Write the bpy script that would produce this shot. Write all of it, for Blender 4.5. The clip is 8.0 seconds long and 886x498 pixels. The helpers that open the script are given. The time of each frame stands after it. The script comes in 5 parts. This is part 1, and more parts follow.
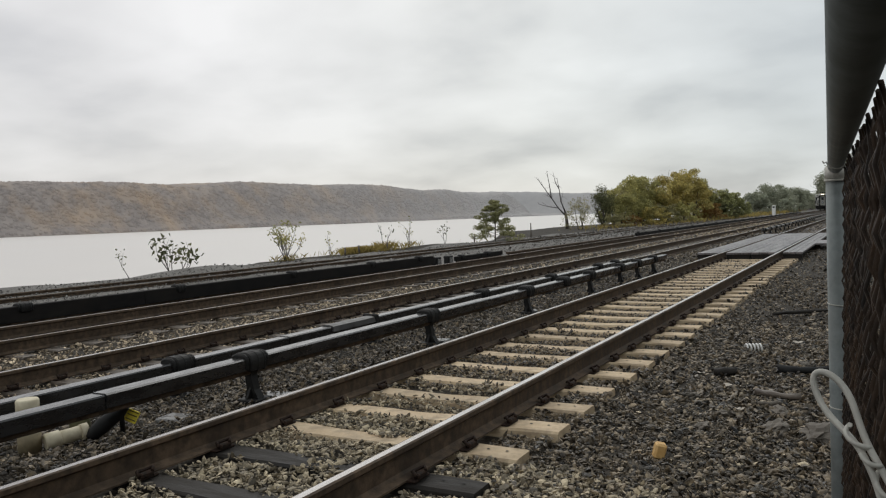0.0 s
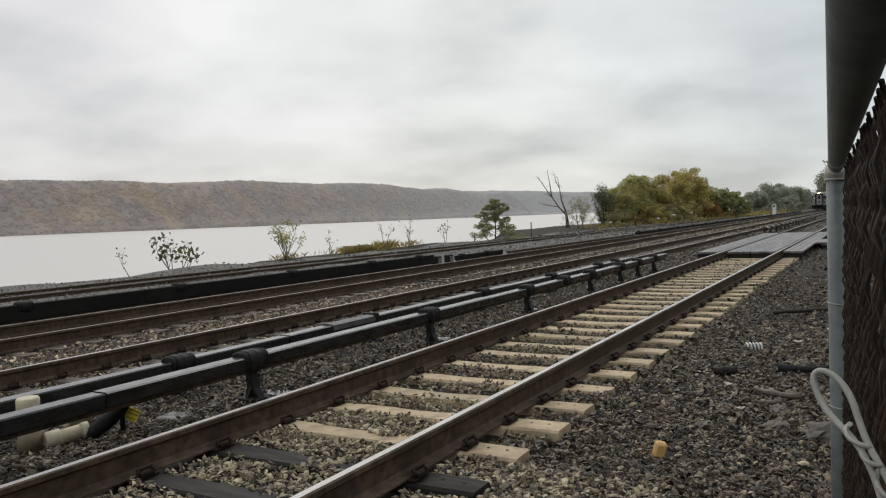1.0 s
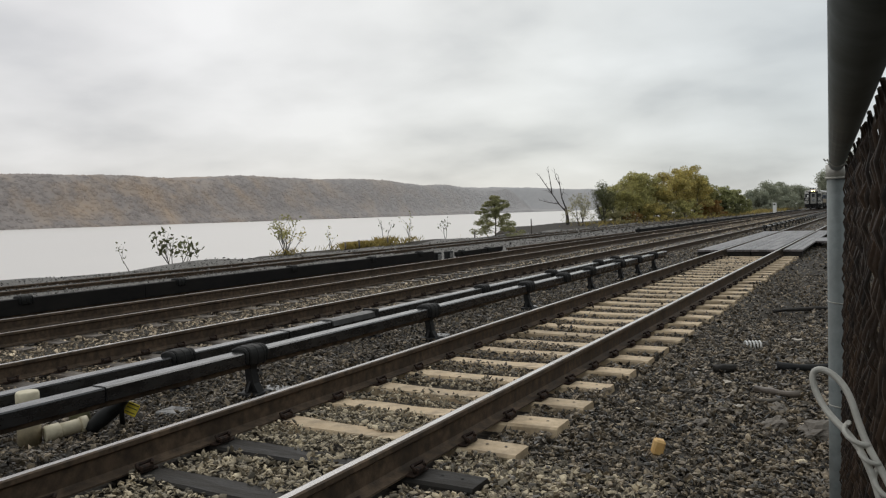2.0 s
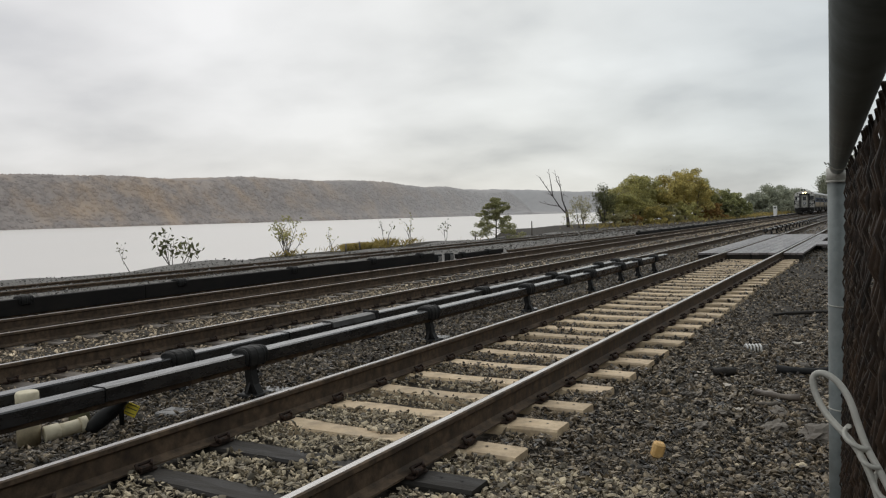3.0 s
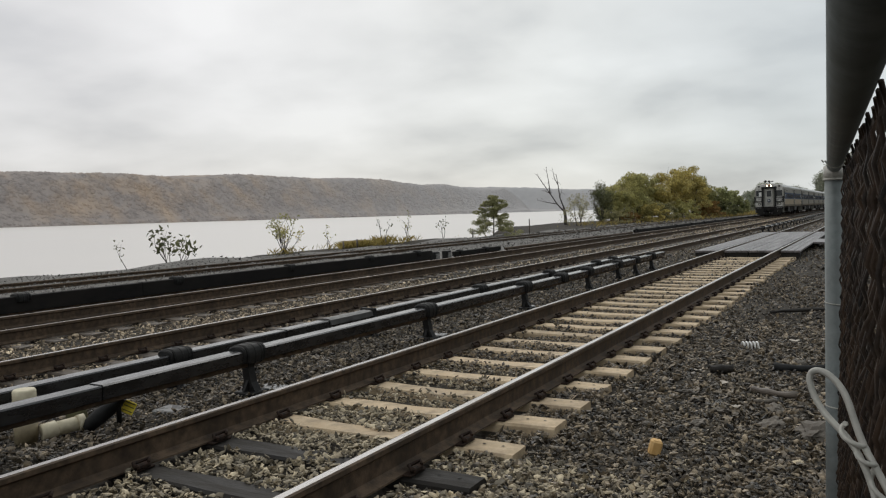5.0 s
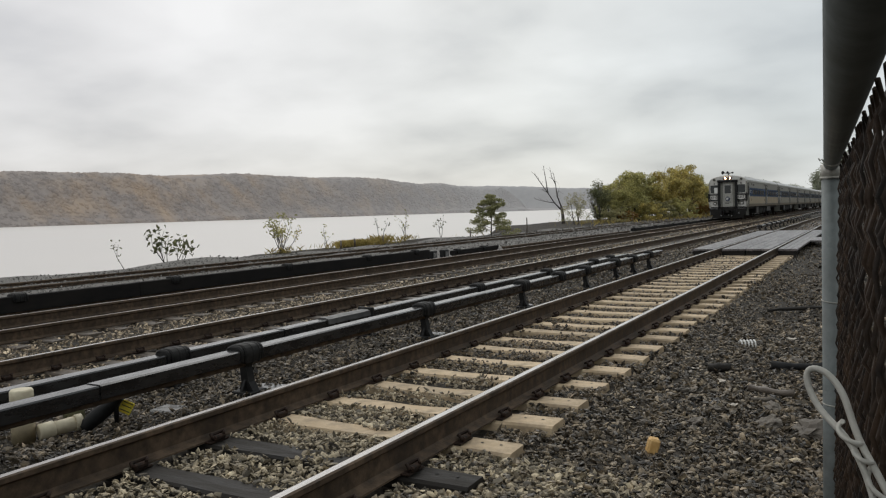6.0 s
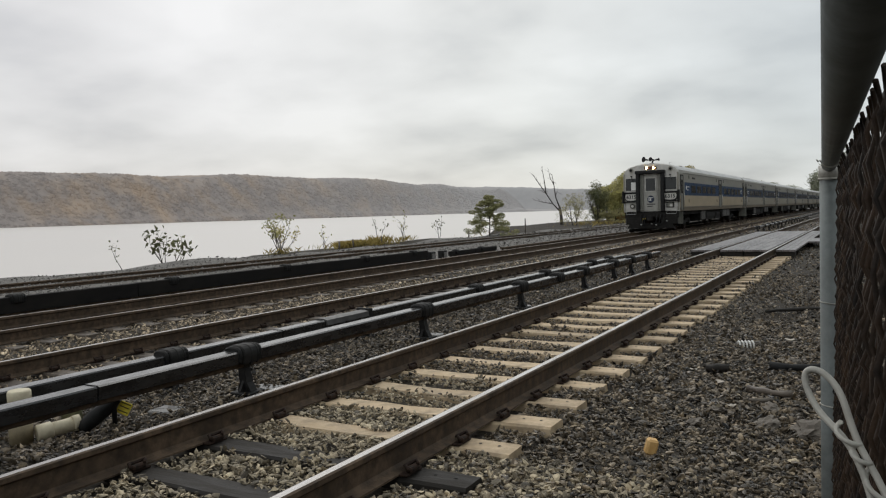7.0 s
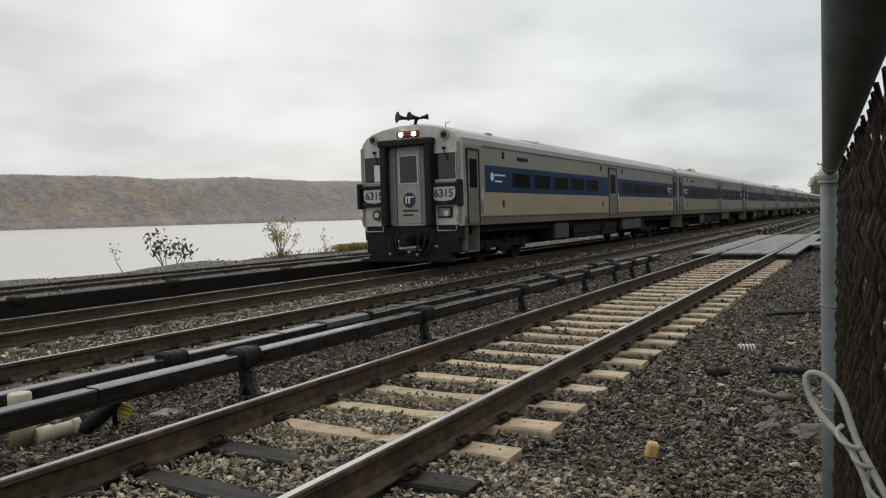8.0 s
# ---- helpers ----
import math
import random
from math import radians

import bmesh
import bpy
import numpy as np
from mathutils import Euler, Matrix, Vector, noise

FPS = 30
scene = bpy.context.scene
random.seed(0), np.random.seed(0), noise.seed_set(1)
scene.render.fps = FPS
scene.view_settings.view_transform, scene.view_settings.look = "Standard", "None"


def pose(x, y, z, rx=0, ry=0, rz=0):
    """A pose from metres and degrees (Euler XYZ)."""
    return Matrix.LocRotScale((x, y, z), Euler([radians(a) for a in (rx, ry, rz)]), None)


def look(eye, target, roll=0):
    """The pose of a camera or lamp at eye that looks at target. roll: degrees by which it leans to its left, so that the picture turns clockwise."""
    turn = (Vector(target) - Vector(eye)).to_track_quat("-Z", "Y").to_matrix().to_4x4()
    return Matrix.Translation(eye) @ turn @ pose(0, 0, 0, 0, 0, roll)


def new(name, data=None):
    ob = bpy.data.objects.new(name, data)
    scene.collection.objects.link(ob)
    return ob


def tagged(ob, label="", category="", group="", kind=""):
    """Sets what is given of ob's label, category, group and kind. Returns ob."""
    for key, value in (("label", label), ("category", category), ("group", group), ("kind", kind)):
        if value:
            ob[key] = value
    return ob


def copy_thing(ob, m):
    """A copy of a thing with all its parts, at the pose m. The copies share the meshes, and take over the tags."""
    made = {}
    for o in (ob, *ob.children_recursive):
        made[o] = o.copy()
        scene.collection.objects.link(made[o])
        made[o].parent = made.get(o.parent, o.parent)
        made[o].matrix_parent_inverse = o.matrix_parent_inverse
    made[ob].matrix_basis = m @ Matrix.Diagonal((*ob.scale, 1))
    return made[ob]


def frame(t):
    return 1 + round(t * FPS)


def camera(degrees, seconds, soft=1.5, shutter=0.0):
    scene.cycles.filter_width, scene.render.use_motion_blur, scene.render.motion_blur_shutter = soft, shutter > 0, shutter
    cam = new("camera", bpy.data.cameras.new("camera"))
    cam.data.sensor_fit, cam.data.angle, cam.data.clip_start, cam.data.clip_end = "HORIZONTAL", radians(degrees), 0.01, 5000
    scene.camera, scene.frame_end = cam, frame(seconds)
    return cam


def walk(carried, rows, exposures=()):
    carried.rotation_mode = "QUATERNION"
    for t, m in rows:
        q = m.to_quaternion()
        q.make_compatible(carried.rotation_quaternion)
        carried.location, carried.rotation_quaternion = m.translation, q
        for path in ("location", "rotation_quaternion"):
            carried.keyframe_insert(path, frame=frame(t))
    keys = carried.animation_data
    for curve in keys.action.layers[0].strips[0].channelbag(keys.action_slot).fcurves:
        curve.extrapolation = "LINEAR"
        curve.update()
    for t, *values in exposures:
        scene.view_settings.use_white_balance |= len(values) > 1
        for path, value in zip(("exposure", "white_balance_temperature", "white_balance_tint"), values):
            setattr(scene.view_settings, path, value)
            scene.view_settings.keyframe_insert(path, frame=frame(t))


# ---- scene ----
# ---- camera ----
PITCH_YAW_ROLL = (
    (0.0, 2.236, 29.246, 2.176), (0.5, 2.197, 29.264, 2.193), (1.0, 2.316, 29.274, 2.151), (1.5, 2.611, 29.285, 1.996),
    (3.0, 2.447, 29.307, 1.579), (3.5, 2.484, 29.323, 1.489), (4.0, 2.513, 29.150, 1.542), (4.5, 2.572, 29.162, 1.524),
    (6.0, 2.700, 28.957, 1.666), (6.5, 2.710, 28.852, 1.652), (7.0, 2.644, 28.838, 1.640), (7.5, 2.505, 28.878, 1.642),
    (8.0, 2.421, 28.880, 1.593))
EYE = Vector((2.383, 0.0, 1.275))
cam = camera(59.45, 8.0, soft=1.2)


def held(pitch, yaw, roll):
    """The camera's pose in the hand: it looks along the tracks, turned towards the river."""
    a, b = radians(yaw), radians(pitch)
    way = Vector((-math.sin(a) * math.cos(b), math.cos(a) * math.cos(b), -math.sin(b)))
    return look(EYE, EYE + way, -roll)


walk(cam, [(t, held(pitch, yaw, roll)) for t, pitch, yaw, roll in PITCH_YAW_ROLL], [(0.0, 0.0), (6.5, 0.0), (8.0, 0.04)])

# ---- world, sun ----
world = bpy.data.worlds.new("overcast_sky")
scene.world = world
world.use_nodes = True


def overcast():
    nt = world.node_tree
    nt.nodes.clear()
    N, L = nt.nodes.new, nt.links.new
    out = N("ShaderNodeOutputWorld")
    sky = N("ShaderNodeTexSky")
    sky.sky_type, sky.sun_disc = "NISHITA", False
    sky.sun_elevation, sky.sun_rotation = radians(38), radians(-30)
    clear = N("ShaderNodeBackground")
    clear.inputs["Strength"].default_value = 0.08
    L(sky.outputs[0], clear.inputs["Color"])
    co = N("ShaderNodeTexCoord")
    sep = N("ShaderNodeSeparateXYZ")
    L(co.outputs["Generated"], sep.inputs[0])
    up = N("ShaderNodeMath")
    up.operation = "ADD"
    up.inputs[1].default_value = 0.26
    L(sep.outputs[2], up.inputs[0])
    pos = N("ShaderNodeMath")
    pos.operation = "MAXIMUM"
    pos.inputs[1].default_value = 0.1
    L(up.outputs[0], pos.inputs[0])
    flat = []
    for axis in (0, 1):
        d = N("ShaderNodeMath")
        d.operation = "DIVIDE"
        L(sep.outputs[axis], d.inputs[0])
        L(pos.outputs[0], d.inputs[1])
        flat.append(d)
    com = N("ShaderNodeCombineXYZ")
    L(flat[0].outputs[0], com.inputs[0])
    L(flat[1].outputs[0], com.inputs[1])
    big = N("ShaderNodeTexNoise")
    big.inputs["Scale"].default_value, big.inputs["Detail"].default_value = 1.5, 5.0
    big.inputs["Roughness"].default_value, big.inputs["Distortion"].default_value = 0.45, 0.1
    drift = N("ShaderNodeMapping")
    drift.inputs["Location"].default_value = (0.55, 0.35, 0)
    L(com.outputs[0], drift.inputs[0])
    L(drift.outputs[0], big.inputs["Vector"])
    ramp = N("ShaderNodeValToRGB")
    e = ramp.color_ramp.elements
    e[0].position, e[0].color = 0.31, (0.56, 0.575, 0.585, 1)
    e[1].position, e[1].color = 0.64, (0.91, 0.92, 0.915, 1)
    mid = e.new(0.46)
    mid.color = (0.755, 0.765, 0.76, 1)
    L(big.outputs[0], ramp.inputs[0])
    cloud = N("ShaderNodeBackground")
    fade = N("ShaderNodeMapRange")
    for k, v in zip((1, 2, 3, 4), (0.0, 0.24, 0.90, 1.03)):
        fade.inputs[k].default_value = v
    L(sep.outputs[2], fade.inputs[0])
    L(fade.outputs[0], cloud.inputs["Strength"])
    # warmer over the river, cooler and duller up the line
    tint = N("ShaderNodeValToRGB")
    te = tint.color_ramp.elements
    te[0].position, te[0].color = 0.10, (1.0, 0.975, 0.98, 1)
    te[1].position, te[1].color = 0.47, (0.85, 0.885, 0.90, 1)
    te.new(0.30).color = (0.985, 0.99, 0.975, 1)
    half = N("ShaderNodeMapRange")
    half.inputs[1].default_value, half.inputs[2].default_value = -1.0, 1.0
    L(sep.outputs[0], half.inputs[0])
    L(half.outputs[0], tint.inputs[0])
    both = N("ShaderNodeMix")
    both.data_type, both.blend_type = "RGBA", "MULTIPLY"
    both.inputs[0].default_value = 1.0
    L(ramp.outputs[0], both.inputs[6])
    L(tint.outputs[0], both.inputs[7])
    L(both.outputs[2], cloud.inputs["Color"])
    mix = N("ShaderNodeMixShader")
    mix.inputs[0].default_value = 0.9
    L(clear.outputs[0], mix.inputs[1])
    L(cloud.outputs[0], mix.inputs[2])
    L(mix.outputs[0], out.inputs["Surface"])


overcast()
sun_data = bpy.data.lights.new("sun", "SUN")
sun_data.energy, sun_data.angle, sun_data.color = 0.6, radians(40), (1.0, 0.97, 0.93)
sun = new("sun", sun_data)
sun.matrix_world = look((0, 0, 0), (0.6, -0.9, -1.25))
# ---- materials ----
def mat(name, c1, c2=None, scale=8.0, rough=0.8, rough2=None, metal=0.0, bump=0.0, bscale=40.0, spread=(0.35, 0.65), island=0.0, each=0.0,
        stretch=(1, 1, 1), c3=None, s3=1.0, spec=0.5, coords="Object", w3=0.5):
    """Two noises of colour (c1 to c2 at scale, then towards c3 at s3), roughness and relief. island, each: how far pieces differ in tone."""
    m = bpy.data.materials.new(name)
    m.use_nodes = True
    nt = m.node_tree
    N, L = nt.nodes.new, nt.links.new
    bs = nt.nodes["Principled BSDF"]
    bs.inputs["Metallic"].default_value = metal
    bs.inputs["Specular IOR Level"].default_value = spec
    co = N("ShaderNodeTexCoord")
    mp = N("ShaderNodeMapping")
    mp.inputs["Scale"].default_value = stretch
    L(co.outputs[coords], mp.inputs[0])

    def noise_of(s, detail=6.0):
        n = N("ShaderNodeTexNoise")
        n.inputs["Scale"].default_value, n.inputs["Detail"].default_value, n.inputs["Roughness"].default_value = s, detail, 0.6
        L(mp.outputs[0], n.inputs["Vector"])
        return n

    def mixed(fac, a, b):
        x = N("ShaderNodeMix")
        x.data_type = "RGBA"
        L(fac, x.inputs[0])
        for v, k in ((a, 6), (b, 7)):
            if isinstance(v, tuple):
                x.inputs[k].default_value = (*v, 1)
            else:
                L(v, x.inputs[k])
        return x.outputs[2]

    def ranged(out, lo, hi, a, b):
        r = N("ShaderNodeMapRange")
        L(out, r.inputs[0])
        for k, v in zip((1, 2, 3, 4), (lo, hi, a, b)):
            r.inputs[k].default_value = v
        return r.outputs[0]

    n1 = noise_of(scale)
    col = mixed(ranged(n1.outputs[0], spread[0], spread[1], 0, 1), c1, c2 or c1)
    if c3:
        n3 = noise_of(s3, 4.0)
        col = mixed(ranged(n3.outputs[0], 0.45, 0.7, 0, w3), col, c3)
    for amount, source in ((island, "g"), (each, "o")):
        if amount:
            if source == "g":
                rnd = N("ShaderNodeNewGeometry").outputs["Random Per Island"]
            else:
                rnd = N("ShaderNodeObjectInfo").outputs["Random"]
            hsv = N("ShaderNodeHueSaturation")
            L(ranged(rnd, 0, 1, 1 - amount, 1 + amount), hsv.inputs["Value"])
            L(col, hsv.inputs["Color"])
            col = hsv.outputs[0]
    L(col, bs.inputs["Base Color"])
    if rough2 is None:
        bs.inputs["Roughness"].default_value = rough
    else:
        L(ranged(n1.outputs[0], 0.35, 0.65, rough, rough2), bs.inputs["Roughness"])
    if bump:
        nb = noise_of(bscale, 5.0)
        b = N("ShaderNodeBump")
        b.inputs["Strength"].default_value, b.inputs["Distance"].default_value = 0.6, bump
        L(nb.outputs[0], b.inputs["Height"])
        L(b.outputs[0], bs.inputs["Normal"])
    return m


M_ground = mat("gravel_ground", (0.018, 0.0145, 0.011), (0.064, 0.055, 0.043), 22, 0.85, bump=0.03, bscale=16, c3=(0.038, 0.03, 0.021), s3=0.5, spec=0.2)
M_stone_dark = mat("trap_rock", (0.0285, 0.0215, 0.0142), (0.105, 0.082, 0.0545), 11, 0.24, 0.65, bump=0.003, bscale=70, island=0.96, c3=(0.35, 0.275, 0.185), s3=9, w3=0.75, spec=0.42)
M_stone_pale = mat("fouled_ballast", (0.17, 0.138, 0.088), (0.48, 0.405, 0.285), 9, 0.5, 0.9, bump=0.004, bscale=60, island=0.9, c3=(0.095, 0.074, 0.047), s3=5, w3=0.8)
M_stone_brown = mat("rusty_ballast", (0.135, 0.097, 0.062), (0.54, 0.44, 0.315), 7, 0.5, 0.9, bump=0.004, bscale=60, island=0.88, spec=0.35)
M_stone_grey = mat("grey_ballast", (0.10, 0.093, 0.085), (0.24, 0.227, 0.208), 7, 0.6, 0.9, bump=0.004, bscale=60, island=0.7)
M_gravel = mat("grey_gravel", (0.09, 0.083, 0.075), (0.22, 0.207, 0.19), 14, 0.85, bump=0.03, bscale=14, c3=(0.07, 0.062, 0.053), s3=0.7)
M_rail = mat("rusty_rail_steel", (0.052, 0.0365, 0.025), (0.142, 0.099, 0.066), 14, 0.65, 0.9, bump=0.003, bscale=60, c3=(0.040, 0.029, 0.021), s3=2.5, w3=0.8, spec=0.25)
M_head = mat("worn_rail_head", (0.72, 0.70, 0.68), (0.42, 0.39, 0.36), 10, 0.16, 0.32, metal=0.95, stretch=(1, 0.1, 1))
M_head_dull = mat("dull_rail_head", (0.44, 0.40, 0.37), (0.24, 0.20, 0.18), 10, 0.3, 0.5, metal=0.8, stretch=(1, 0.1, 1))
M_rust = mat("rusty_fastener", (0.014, 0.010, 0.008), (0.045, 0.026, 0.018), 30, 0.8, bump=0.004, bscale=80, spec=0.2)
M_tie = mat("sandy_tie", (0.485, 0.36, 0.222), (0.625, 0.485, 0.32), 5, 0.75, bump=0.006, bscale=35, each=0.14, c3=(0.26, 0.198, 0.132), s3=6, w3=0.75)
M_tie_dark = mat("wet_creosote_timber", (0.013, 0.0115, 0.010), (0.034, 0.030, 0.026), 12, 0.45, 0.8, bump=0.008, bscale=30, stretch=(0.2, 1, 1), each=0.2, spec=0.22)
M_tie_old = mat("old_timber", (0.06, 0.047, 0.037), (0.14, 0.115, 0.092), 12, 0.3, 0.6, bump=0.006, bscale=30, stretch=(0.2, 1, 1), each=0.3)
M_cover = mat("black_protection_board", (0.013, 0.013, 0.0135), (0.027, 0.027, 0.028), 14, 0.14, 0.4, c3=(0.034, 0.031, 0.028), s3=2.5, spec=0.5, stretch=(1, 0.35, 1))
M_cover_dull = mat("dull_protection_board", (0.009, 0.0085, 0.0085), (0.02, 0.018, 0.017), 14, 0.6, 0.85, c3=(0.03, 0.026, 0.022), s3=2.5, spec=0.15, stretch=(1, 0.35, 1))
M_cover.node_tree.nodes["Principled BSDF"].inputs["Coat Weight"].default_value = 0.35
M_cover.node_tree.nodes["Principled BSDF"].inputs["Coat Roughness"].default_value = 0.1
M_hood = mat("black_rubber_hood", (0.009, 0.009, 0.0092), (0.024, 0.023, 0.022), 12, 0.45, 0.75, bump=0.004, bscale=40, spec=0.22)
M_plank = mat("wet_crossing_planks", (0.108, 0.096, 0.095), (0.19, 0.172, 0.17), 6, 0.28, 0.55, bump=0.004, bscale=30, stretch=(3, 0.3, 1), each=0.3)
# Silty base colour, raised to near-white for the sky's reflected brightness.
M_water = mat("sky_pale_silty_river", (0.645, 0.60, 0.56), (0.685, 0.64, 0.60), 0.02, 0.30, 0.36, bump=0.006, bscale=0.9, spec=0.5, stretch=(1, 0.5, 1))
# Distance haze is put into this wood's pale base colour.
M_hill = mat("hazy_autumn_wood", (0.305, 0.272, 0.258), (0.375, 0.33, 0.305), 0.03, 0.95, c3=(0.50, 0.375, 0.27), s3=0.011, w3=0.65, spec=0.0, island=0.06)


def paint_haze_upriver(m):
    """Paints haze into the wood's colour: ochre pales to grey along the ridge."""
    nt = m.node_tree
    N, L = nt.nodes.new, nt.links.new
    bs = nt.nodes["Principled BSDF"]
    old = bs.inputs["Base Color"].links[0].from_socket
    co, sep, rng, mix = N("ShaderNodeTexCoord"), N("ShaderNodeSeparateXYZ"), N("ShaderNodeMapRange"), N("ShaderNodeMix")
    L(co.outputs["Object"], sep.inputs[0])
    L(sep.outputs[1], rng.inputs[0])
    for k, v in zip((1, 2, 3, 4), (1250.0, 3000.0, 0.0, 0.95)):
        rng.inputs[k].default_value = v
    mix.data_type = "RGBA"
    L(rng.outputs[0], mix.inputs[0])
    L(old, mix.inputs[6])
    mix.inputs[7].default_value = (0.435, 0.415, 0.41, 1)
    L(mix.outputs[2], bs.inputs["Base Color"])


paint_haze_upriver(M_hill)
# Paler copy of the wood, with more distance haze put into the colour.
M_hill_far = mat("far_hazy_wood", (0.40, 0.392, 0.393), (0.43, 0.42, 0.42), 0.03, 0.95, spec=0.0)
M_bark = mat("grey_bark", (0.06, 0.05, 0.042), (0.13, 0.11, 0.095), 20, 0.9, bump=0.01, bscale=30)
M_deadwood = mat("dead_wood", (0.065, 0.055, 0.052), (0.11, 0.095, 0.09), 20, 0.9)


def leaf(name, c1, c2, spread=0.4):
    """Thin leaves that let some light through."""
    m = mat(name, c1, c2, 0.9, 0.6, island=spread, spec=0.2)
    nt = m.node_tree
    bs, out = nt.nodes["Principled BSDF"], nt.nodes["Material Output"]
    thin, mix = nt.nodes.new("ShaderNodeBsdfTranslucent"), nt.nodes.new("ShaderNodeMixShader")
    mix.inputs[0].default_value = 0.38
    nt.links.new(bs.inputs["Base Color"].links[0].from_socket, thin.inputs["Color"])
    nt.links.new(bs.outputs[0], mix.inputs[1])
    nt.links.new(thin.outputs[0], mix.inputs[2])
    nt.links.new(mix.outputs[0], out.inputs["Surface"])
    return m


M_leaf_gold = leaf("gold_leaves", (0.35, 0.305, 0.115), (0.66, 0.545, 0.195), 0.28)
M_leaf_green = leaf("green_leaves", (0.30, 0.315, 0.15), (0.44, 0.435, 0.21))
M_leaf_olive = leaf("olive_leaves", (0.30, 0.295, 0.13), (0.57, 0.515, 0.205), 0.28)
M_leaf_dark = leaf("dark_leaves", (0.12, 0.13, 0.07), (0.20, 0.20, 0.10))
M_leaf_dull = leaf("dull_olive_leaves", (0.27, 0.26, 0.135), (0.46, 0.41, 0.21), 0.28)
M_leaf_rust = leaf("rusty_leaves", (0.27, 0.16, 0.06), (0.40, 0.26, 0.10))
M_leaf_sap = leaf("pale_feathery_leaves", (0.235, 0.24, 0.12), (0.40, 0.385, 0.195), 0.3)
# Grey-green leaves of the far trees, the mist put into their colour.
M_leaf_mist = leaf("misty_leaves", (0.315, 0.34, 0.26), (0.42, 0.425, 0.315), 0.06)
M_grass = leaf("dry_grass", (0.27, 0.215, 0.07), (0.44, 0.34, 0.12), 0.4)
M_galv = mat("galvanised_tube", (0.135, 0.152, 0.150), (0.21, 0.232, 0.228), 25, 0.45, 0.65, metal=0.35, bump=0.001, bscale=90, c3=(0.10, 0.10, 0.092), s3=6)
M_wire = mat("galvanised_wire", (0.37, 0.36, 0.325), (0.52, 0.505, 0.455), 60, 0.5, metal=0.15, bump=0.0004, bscale=400)
M_mesh = mat("rusty_chain_link", (0.009, 0.007, 0.0055), (0.034, 0.021, 0.0135), 18, 0.6, bump=0.002, bscale=120, c3=(0.10, 0.056, 0.028), s3=7, w3=0.5, spec=0.3)
M_olive = mat("olive_plastic", (0.10, 0.10, 0.05), (0.16, 0.15, 0.08), 14, 0.6)
M_concrete = mat("pale_concrete", (0.38, 0.37, 0.36), (0.46, 0.45, 0.44), 0.6, 0.8)
M_pvc = mat("weathered_pvc", (0.58, 0.51, 0.36), (0.70, 0.635, 0.475), 14, 0.5, 0.7, c3=(0.34, 0.28, 0.18), s3=9)
M_pvc_dirty = mat("mud_stained_pvc", (0.24, 0.195, 0.12), (0.36, 0.30, 0.19), 14, 0.6, 0.8, c3=(0.15, 0.12, 0.08), s3=9)
M_yellow = mat("yellow_tag", (0.80, 0.62, 0.03), (0.90, 0.74, 0.07), 30, 0.5)
M_black = mat("black_rubber", (0.011, 0.011, 0.0115), (0.022, 0.022, 0.022), 14, 0.45, 0.7, spec=0.2)
M_orange = mat("orange_wood", (0.62, 0.36, 0.12), (0.72, 0.47, 0.20), 25, 0.6)
M_white = mat("white_plastic", (0.76, 0.75, 0.72), (0.86, 0.85, 0.82), 20, 0.5)
M_wet_lid = mat("wet_grey_sheet", (0.05, 0.049, 0.048), (0.10, 0.098, 0.095), 9, 0.3, 0.6, bump=0.003, bscale=20)
M_wet_steel = mat("puddled_concrete", (0.16, 0.155, 0.15), (0.25, 0.245, 0.235), 9, 0.15, 0.4)
# the train
M_silver = mat("dirty_aluminium", (0.262, 0.249, 0.21), (0.336, 0.321, 0.275), 1.2, 0.45, 0.65, c3=(0.205, 0.186, 0.15), s3=0.7, stretch=(1, 0.25, 1), spec=0.35)
M_tan = mat("tan_stained_aluminium", (0.40, 0.325, 0.22), (0.49, 0.405, 0.285), 1.5, 0.5, 0.65, c3=(0.29, 0.232, 0.16), s3=0.8, stretch=(1, 0.25, 1), spec=0.25)
M_roof = mat("grey_roof", (0.42, 0.412, 0.395), (0.54, 0.53, 0.51), 1.5, 0.28, 0.5, c3=(0.27, 0.26, 0.245), s3=0.6)
M_blue = mat("blue_band", (0.007, 0.036, 0.098), (0.011, 0.047, 0.122), 1.5, 0.4, 0.55, c3=(0.011, 0.029, 0.062), s3=0.8, spec=0.12)
M_face = mat("white_cab_paint", (0.52, 0.505, 0.475), (0.62, 0.605, 0.57), 3, 0.4, 0.6, c3=(0.36, 0.335, 0.295), s3=2.5)
M_under = mat("sooty_underframe", (0.012, 0.0115, 0.011), (0.028, 0.026, 0.024), 6, 0.7, 0.9, spec=0.2)
M_glass_front = mat("grey_windscreen_glass", (0.010, 0.012, 0.013), (0.02, 0.023, 0.024), 2, 0.08, 0.16, spec=0.5)
M_sill = mat("stained_sill", (0.19, 0.158, 0.118), (0.265, 0.222, 0.165), 1.5, 0.5, 0.7, c3=(0.13, 0.108, 0.08), s3=0.8, stretch=(1, 0.25, 1), spec=0.25)
M_tan_grey = mat("greyed_stained_aluminium", (0.29, 0.262, 0.205), (0.36, 0.328, 0.262), 1.5, 0.5, 0.65, c3=(0.22, 0.195, 0.15), s3=0.8, stretch=(1, 0.25, 1), spec=0.25)
M_band_dark = mat("dark_blue_band", (0.008, 0.024, 0.055), (0.012, 0.034, 0.074), 1.5, 0.4, 0.55, c3=(0.012, 0.025, 0.045), s3=0.8, spec=0.15)
M_glass = mat("dark_tinted_glass", (0.003, 0.004, 0.005), (0.006, 0.007, 0.008), 2, 0.12, 0.2, spec=0.10)
